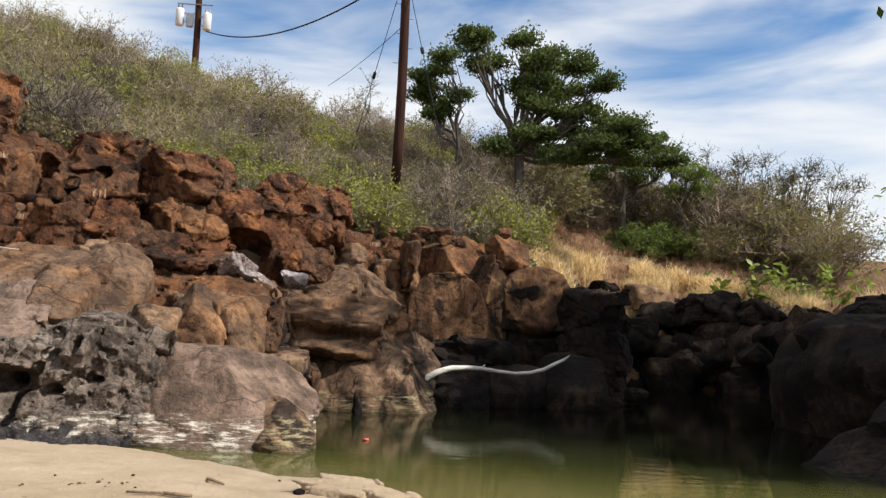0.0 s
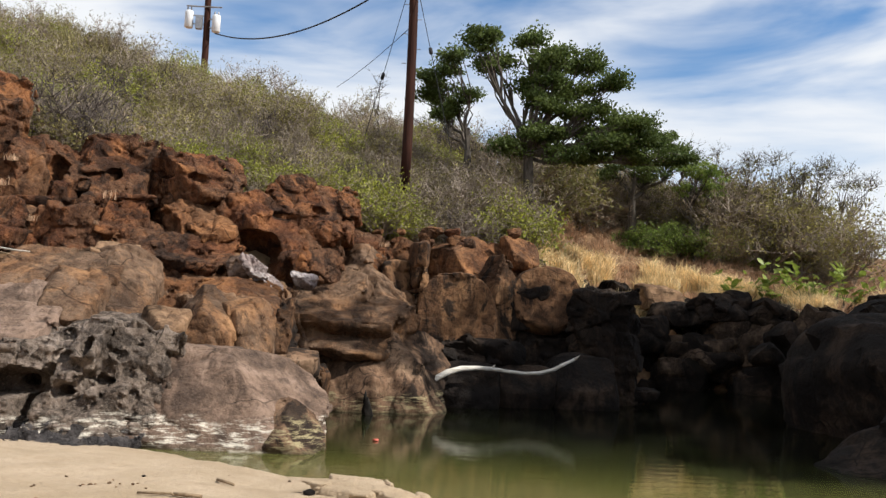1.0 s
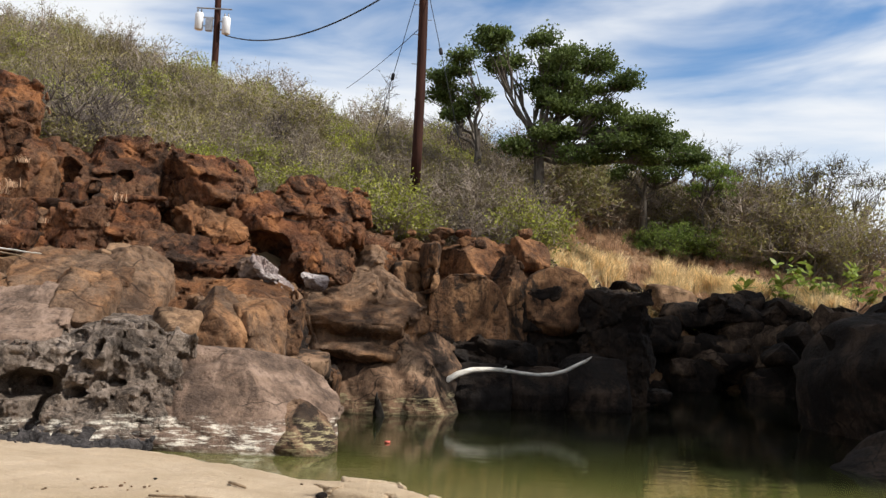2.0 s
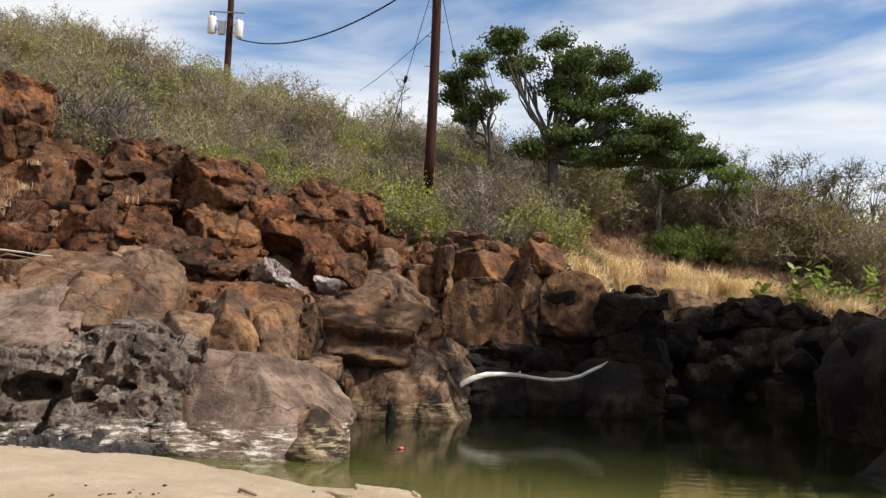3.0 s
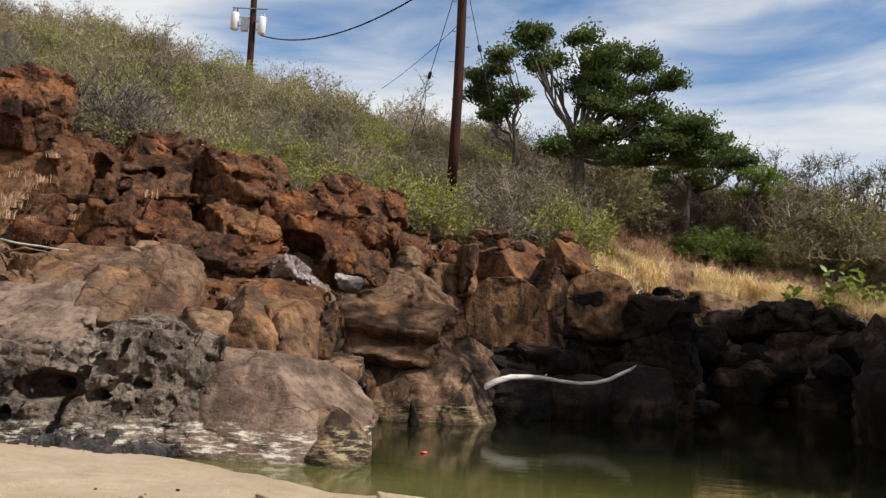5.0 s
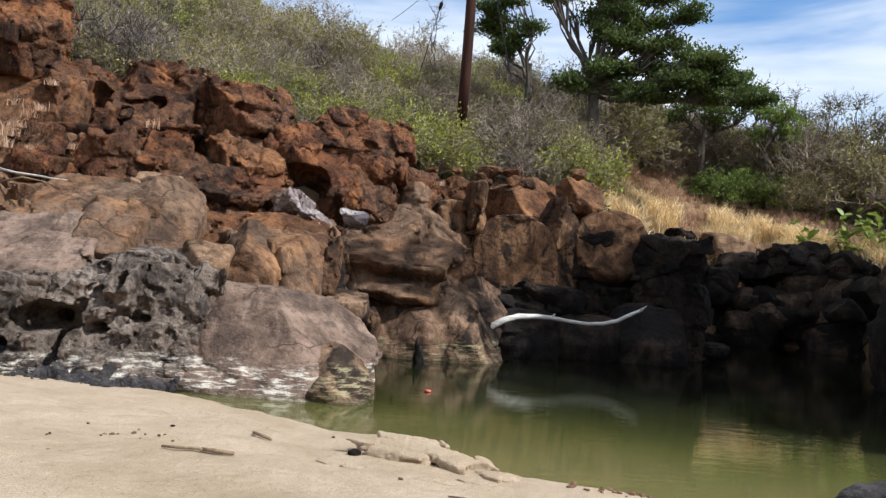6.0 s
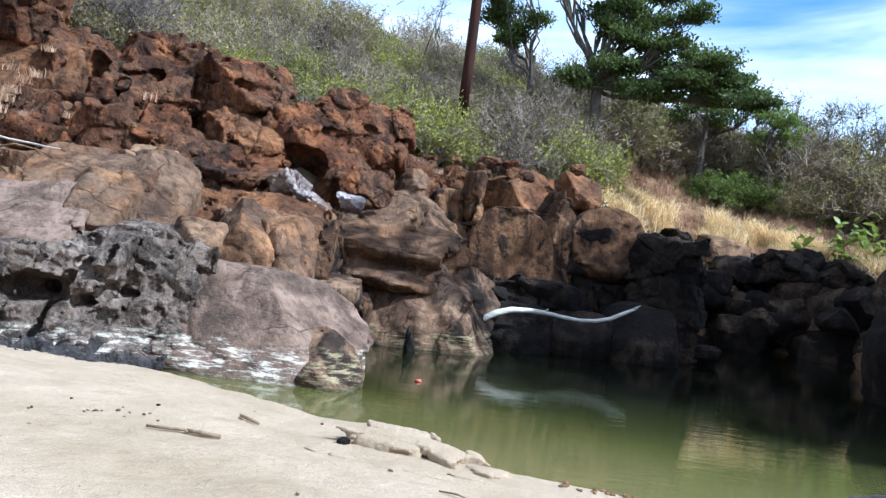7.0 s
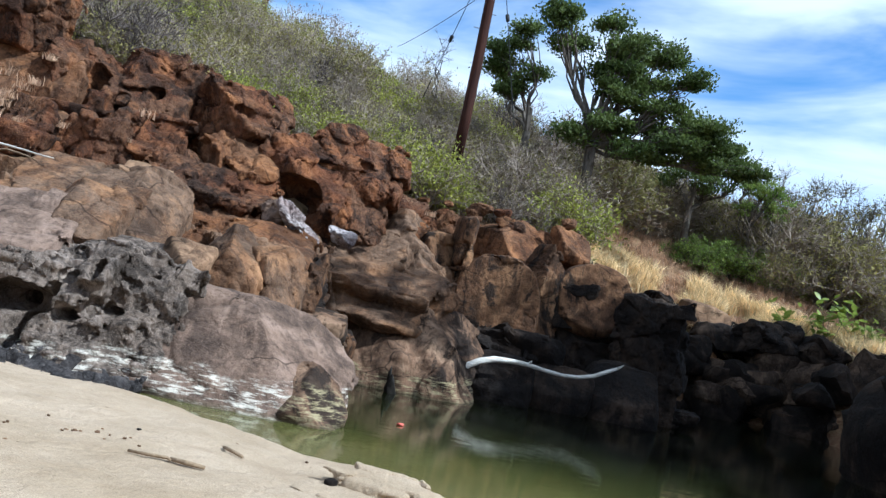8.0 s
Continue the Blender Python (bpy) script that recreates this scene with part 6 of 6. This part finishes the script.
part("switch_box", cut_me, pole_b, "grey steel switch box").location = (-0.3, -0.16, 4.0)
bar("crossarm", (-0.9, -0.16, 4.75), (0.7, -0.16, 4.75), 0.035, M_STEEL, pole_b)


def cable(points, r, label, name="cable"):
    return tagged(new(name, mesh_of(name, *pipe(points, [r] * len(points), 6), M_CABLE, True)), label, "cable", "overhead cables and guy wires")


def sagging(a, b, sag, n=24):
    a, b = Vector(a), Vector(b)
    return [a.lerp(b, i / n) - Vector((0, 0, 4 * sag * (i / n) * (1 - i / n))) for i in range(n + 1)]


cable(sagging((-9.6, 37.1, 14.15), (-0.4, 23.9, 12.12), 0.95), 0.028, "black overhead cable sagging between two poles")
cable(sagging((-0.45, 24.1, 10.4), (-3.6, 34.0, 11.15), 0.1, 12), 0.011, "thin dark wire running to the pole")


def guy_wire(top, mid, label):
    top, mid = Vector(top), Vector(mid)
    d = (mid - top).normalized()
    end = mid + d * 3.4
    ob = new("guy_wire", mesh_of("guy_wire", *pipe([top, mid, end], [0.011] * 3, 5), M_CABLE))
    pts = [mid - d * 0.12, mid - d * 0.09, mid + d * 0.09, mid + d * 0.12]
    part("insulator", mesh_of("insulator", *pipe(pts, [0.02, 0.055, 0.055, 0.02], 8), M_CABLE, True), ob, "black guy insulator")
    return tagged(ob, label, "guy wire", "overhead cables and guy wires")


guy_wire((-0.22, 23.95, 11.55), (0.24, 23.2, 9.47), "thin guy wire with a black insulator")
guy_wire((-0.42, 24.1, 12.0), (-1.23, 25.5, 9.31), "thin guy wire with a black insulator")

# ---- driftwood, stump and float ----
drift = [(0.58, 17.00, 0.48), (0.70, 17.09, 0.63), (0.90, 17.18, 0.74), (1.20, 17.27, 0.83), (1.56, 17.36, 0.85), (1.86, 17.45, 0.84), (2.23, 17.55, 0.79), (2.61, 17.64, 0.76), (2.92, 17.73, 0.78), (3.24, 17.82, 0.86), (3.50, 17.91, 0.99), (3.72, 18.00, 1.09)]
log = new("driftwood_log", mesh_of("driftwood_log", *pipe(drift, [0.04, 0.06, 0.064, 0.06, 0.05, 0.043, 0.038, 0.036, 0.038, 0.04, 0.038, 0.03], 12), M_DRIFT, True))
tagged(log, "bleached white curved driftwood log lying on dark rocks", "driftwood")
part("snag", mesh_of("snag", *pipe([(3.72, 18.00, 1.09), (3.84, 18.00, 1.19)], [0.04, 0.006], 6), M_DRIFT, True), log)
part("snag", mesh_of("snag", *pipe([(1.86, 17.45, 0.84), (1.92, 17.41, 0.93)], [0.03, 0.012], 6), M_DRIFT, True), log)
stump = new("stump", rock_mesh("stump", (0.11, 0.1, 0.24), 7, M_STUMP, level=3, boxy=1.6, chip=0.5, planes=((0.8, 0, 0.6, 0.5),)))
stump.location = (-0.62, 15.6, 0.1)
tagged(stump, "black jagged stub standing at the waterline", "stump")
part("splinter", mesh_of("splinter", *pipe([(-0.05, 0, 0.12), (-0.06, 0, 0.26), (-0.05, 0, 0.36)], [0.05, 0.03, 0.006], 6), M_STUMP, True), stump)
flo = new("float", rock_mesh("float", (0.05, 0.04, 0.025), 3, M_FLOAT, level=2, boxy=2.2, chip=0.0))
flo.location = (-0.31, 12.5, 0.01)
tagged(flo, "small faded red float on the pool", "float")

# ---- sand crust, sticks and stones ----
def on_sand(x, y, up=0.0):
    return (x, y, float(sand_height(x, y)) + sand_bumps(x, y) + up)


rc = random.Random(21)
ledge = Mass(83)
for x, y, sx, sy, sz, turn in ((-0.34, 8.24, 0.42, 0.3, 0.075, -14), (0.08, 8.1, 0.36, 0.22, 0.06, -24), (0.42, 7.9, 0.26, 0.12, 0.045, -30)):
    ledge.block(on_sand(x, y, 0.02), (sx, sy, sz), (3, 2, turn))
ledge.hollow(on_sand(-0.72, 7.98, 0.03), (0.12, 0.1, 0.04))
ledge.hollow(on_sand(-0.3, 7.88, 0.0), (0.22, 0.07, 0.025))
ledge.hollow(on_sand(0.2, 7.86, 0.0), (0.16, 0.05, 0.03))
ledge.build("sand_crust", M_CRUST, 0.014, "broken ledge of crusted sand at the pool's edge", "sand crust", warp=0.06, steps=0.07, fine=0.005, crease=0.02, group="", piece=0.28)
for k, (x, y, sx, sy) in enumerate(((-0.85, 7.75, 0.16, 0.1), (-0.66, 7.6, 0.14, 0.05), (0.35, 7.5, 0.2, 0.06), (0.0, 7.35, 0.22, 0.05))):
    flake = new("sand_flake", rock_mesh("sand_flake", (sx, sy, 0.022), 520 + k, M_CRUST, cuts=5, rough=0.05, level=3, boxy=4.0, chip=0.7))
    flake.matrix_world = pose(*on_sand(x, y, 0.0), 3, 2, rc.uniform(-30, 10))
    tagged(flake, "thin flake of crusted sand lying flat", "sand crust", "flakes of crusted sand")
rs = random.Random(9)


def stone(x, y, r, material, label, seed, sink=0.3):
    ob = new("stone", rock_mesh("stone", (r, r * rs.uniform(0.6, 1), r * rs.uniform(0.45, 0.8)), seed, material, level=2 if r < 0.05 else 3, boxy=2.6, chip=0.6))
    ob.matrix_world = pose(*on_sand(x, y, r * sink), 0, 0, rs.uniform(0, 360))
    return tagged(ob, label, "stone", "stones on the sand")


stone(-0.74, 8.0, 0.06, M_DARK_SHADED, "dark stone beside the sand crust", 300)
stone(-2.47, 8.4, 0.022, M_DARK_SHADED, "small dark pebble on the sand", 302)
for i in range(26):
    u = rs.random()
    stone(1.05 + 0.75 * u + rs.gauss(0, 0.04), 7.72 + rs.gauss(0, 0.06), rs.uniform(0.012, 0.032), rs.choice((M_TAN, M_BROWN, M_UMBER)), "small brown pebble at the sand's edge", 310 + i)
for i in range(16):
    stone(-2.75 + rs.gauss(0, 0.26), 7.9 + rs.gauss(0, 0.16), rs.uniform(0.01, 0.024), rs.choice((M_TAN, M_TAN, M_BROWN)), "small brown crumb of crust on the sand", 340 + i)
for i in range(12):
    stone(rs.uniform(-4.5, 2.0), rs.uniform(6.2, 9.0), rs.uniform(0.01, 0.022), rs.choice((M_TAN, M_TAN, M_BROWN)), "tiny pebble on the sand", 360 + i)


def stick(points, r, material, label):
    pts = [on_sand(x, y, up) for x, y, up in points]
    n = len(pts)
    return tagged(new("stick", mesh_of("stick", *pipe(pts, [r * (0.6 + 0.4 * math.sin(3.1 * (i + 0.5) / n)) for i in range(n)], 7), material, True)), label, "stick", "sticks on the sand")


stick([(-2.25, 7.53, 0.02), (-2.1, 7.5, 0.03), (-1.95, 7.54, 0.03), (-1.92, 7.53, 0.02)], 0.014, M_STICK, "weathered brown stick lying on the sand")
stick([(-1.93, 7.55, 0.025), (-1.8, 7.53, 0.03), (-1.66, 7.55, 0.025)], 0.02, M_STICK, "thick broken piece of stick on the sand")
stick([(-1.76, 8.56, 0.02), (-1.66, 8.45, 0.03), (-1.55, 8.38, 0.02)], 0.018, M_STICK, "short dark stick lying on the sand")
stick([(0.1, 6.85, 0.01), (0.22, 6.82, 0.02), (0.35, 6.74, 0.01)], 0.008, M_STICK, "thin crooked twig on the sand")
stick([(1.15, 7.2, 0.01), (1.3, 7.16, 0.02), (1.42, 7.12, 0.01)], 0.01, M_STICK, "thin crooked twig on the sand")
bleached = new("stick", mesh_of("stick", *pipe([(-8.05, 14.9, 2.86), (-7.7, 14.82, 2.8), (-7.2, 14.62, 2.76), (-6.75, 14.36, 2.71), (-6.5, 14.22, 2.7)], [0.022, 0.02, 0.018, 0.014, 0.008], 7), M_DRIFT, True))
tagged(bleached, "bleached pale stick lying on the brown rocks", "stick")
lower = new("stick", mesh_of("stick", *pipe([(-7.9, 14.72, 2.62), (-7.5, 14.7, 2.72), (-7.0, 14.42, 2.66), (-6.8, 14.3, 2.62)], [0.02, 0.018, 0.014, 0.007], 7), M_STICK, True))
tagged(lower, "weathered brown stick lying on the brown rocks", "stick")


# ---- a twig that hangs in from the shading trees ----
def hanging_twig(root, tip, seed, label):
    r = random.Random(seed)
    root, tip = Vector(root), Vector(tip)
    pts = [root.lerp(tip, i / 7) - Vector((0, 0, 0.5 * math.sin(3.14 * i / 7))) + Vector((r.uniform(-0.05, 0.05), 0, r.uniform(-0.05, 0.05))) for i in range(8)]
    ob = new("hanging_twig", mesh_of("hanging_twig", *pipe(pts, [0.03 * (1 - i / 9) for i in range(8)], 6), M_BARK, True))
    for i in range(26):
        lf = part("leaf", LEAF, ob)
        p = pts[-1].lerp(pts[-3], r.random() ** 1.5) + Vector((r.gauss(0, 0.07), r.gauss(0, 0.07), r.gauss(0, 0.06)))
        lf.matrix_local = Matrix.Translation(p) @ pose(0, 0, 0, r.uniform(-60, 30), r.uniform(-40, 40), r.uniform(0, 360)) @ Matrix.Scale(r.uniform(0.09, 0.16), 4)
    return tagged(ob, label, "twig")


hanging_twig((11.6, 14.2, 8.2), (7.11, 11.62, 4.11), 3, "thin leafy twig hanging in from a shade tree")
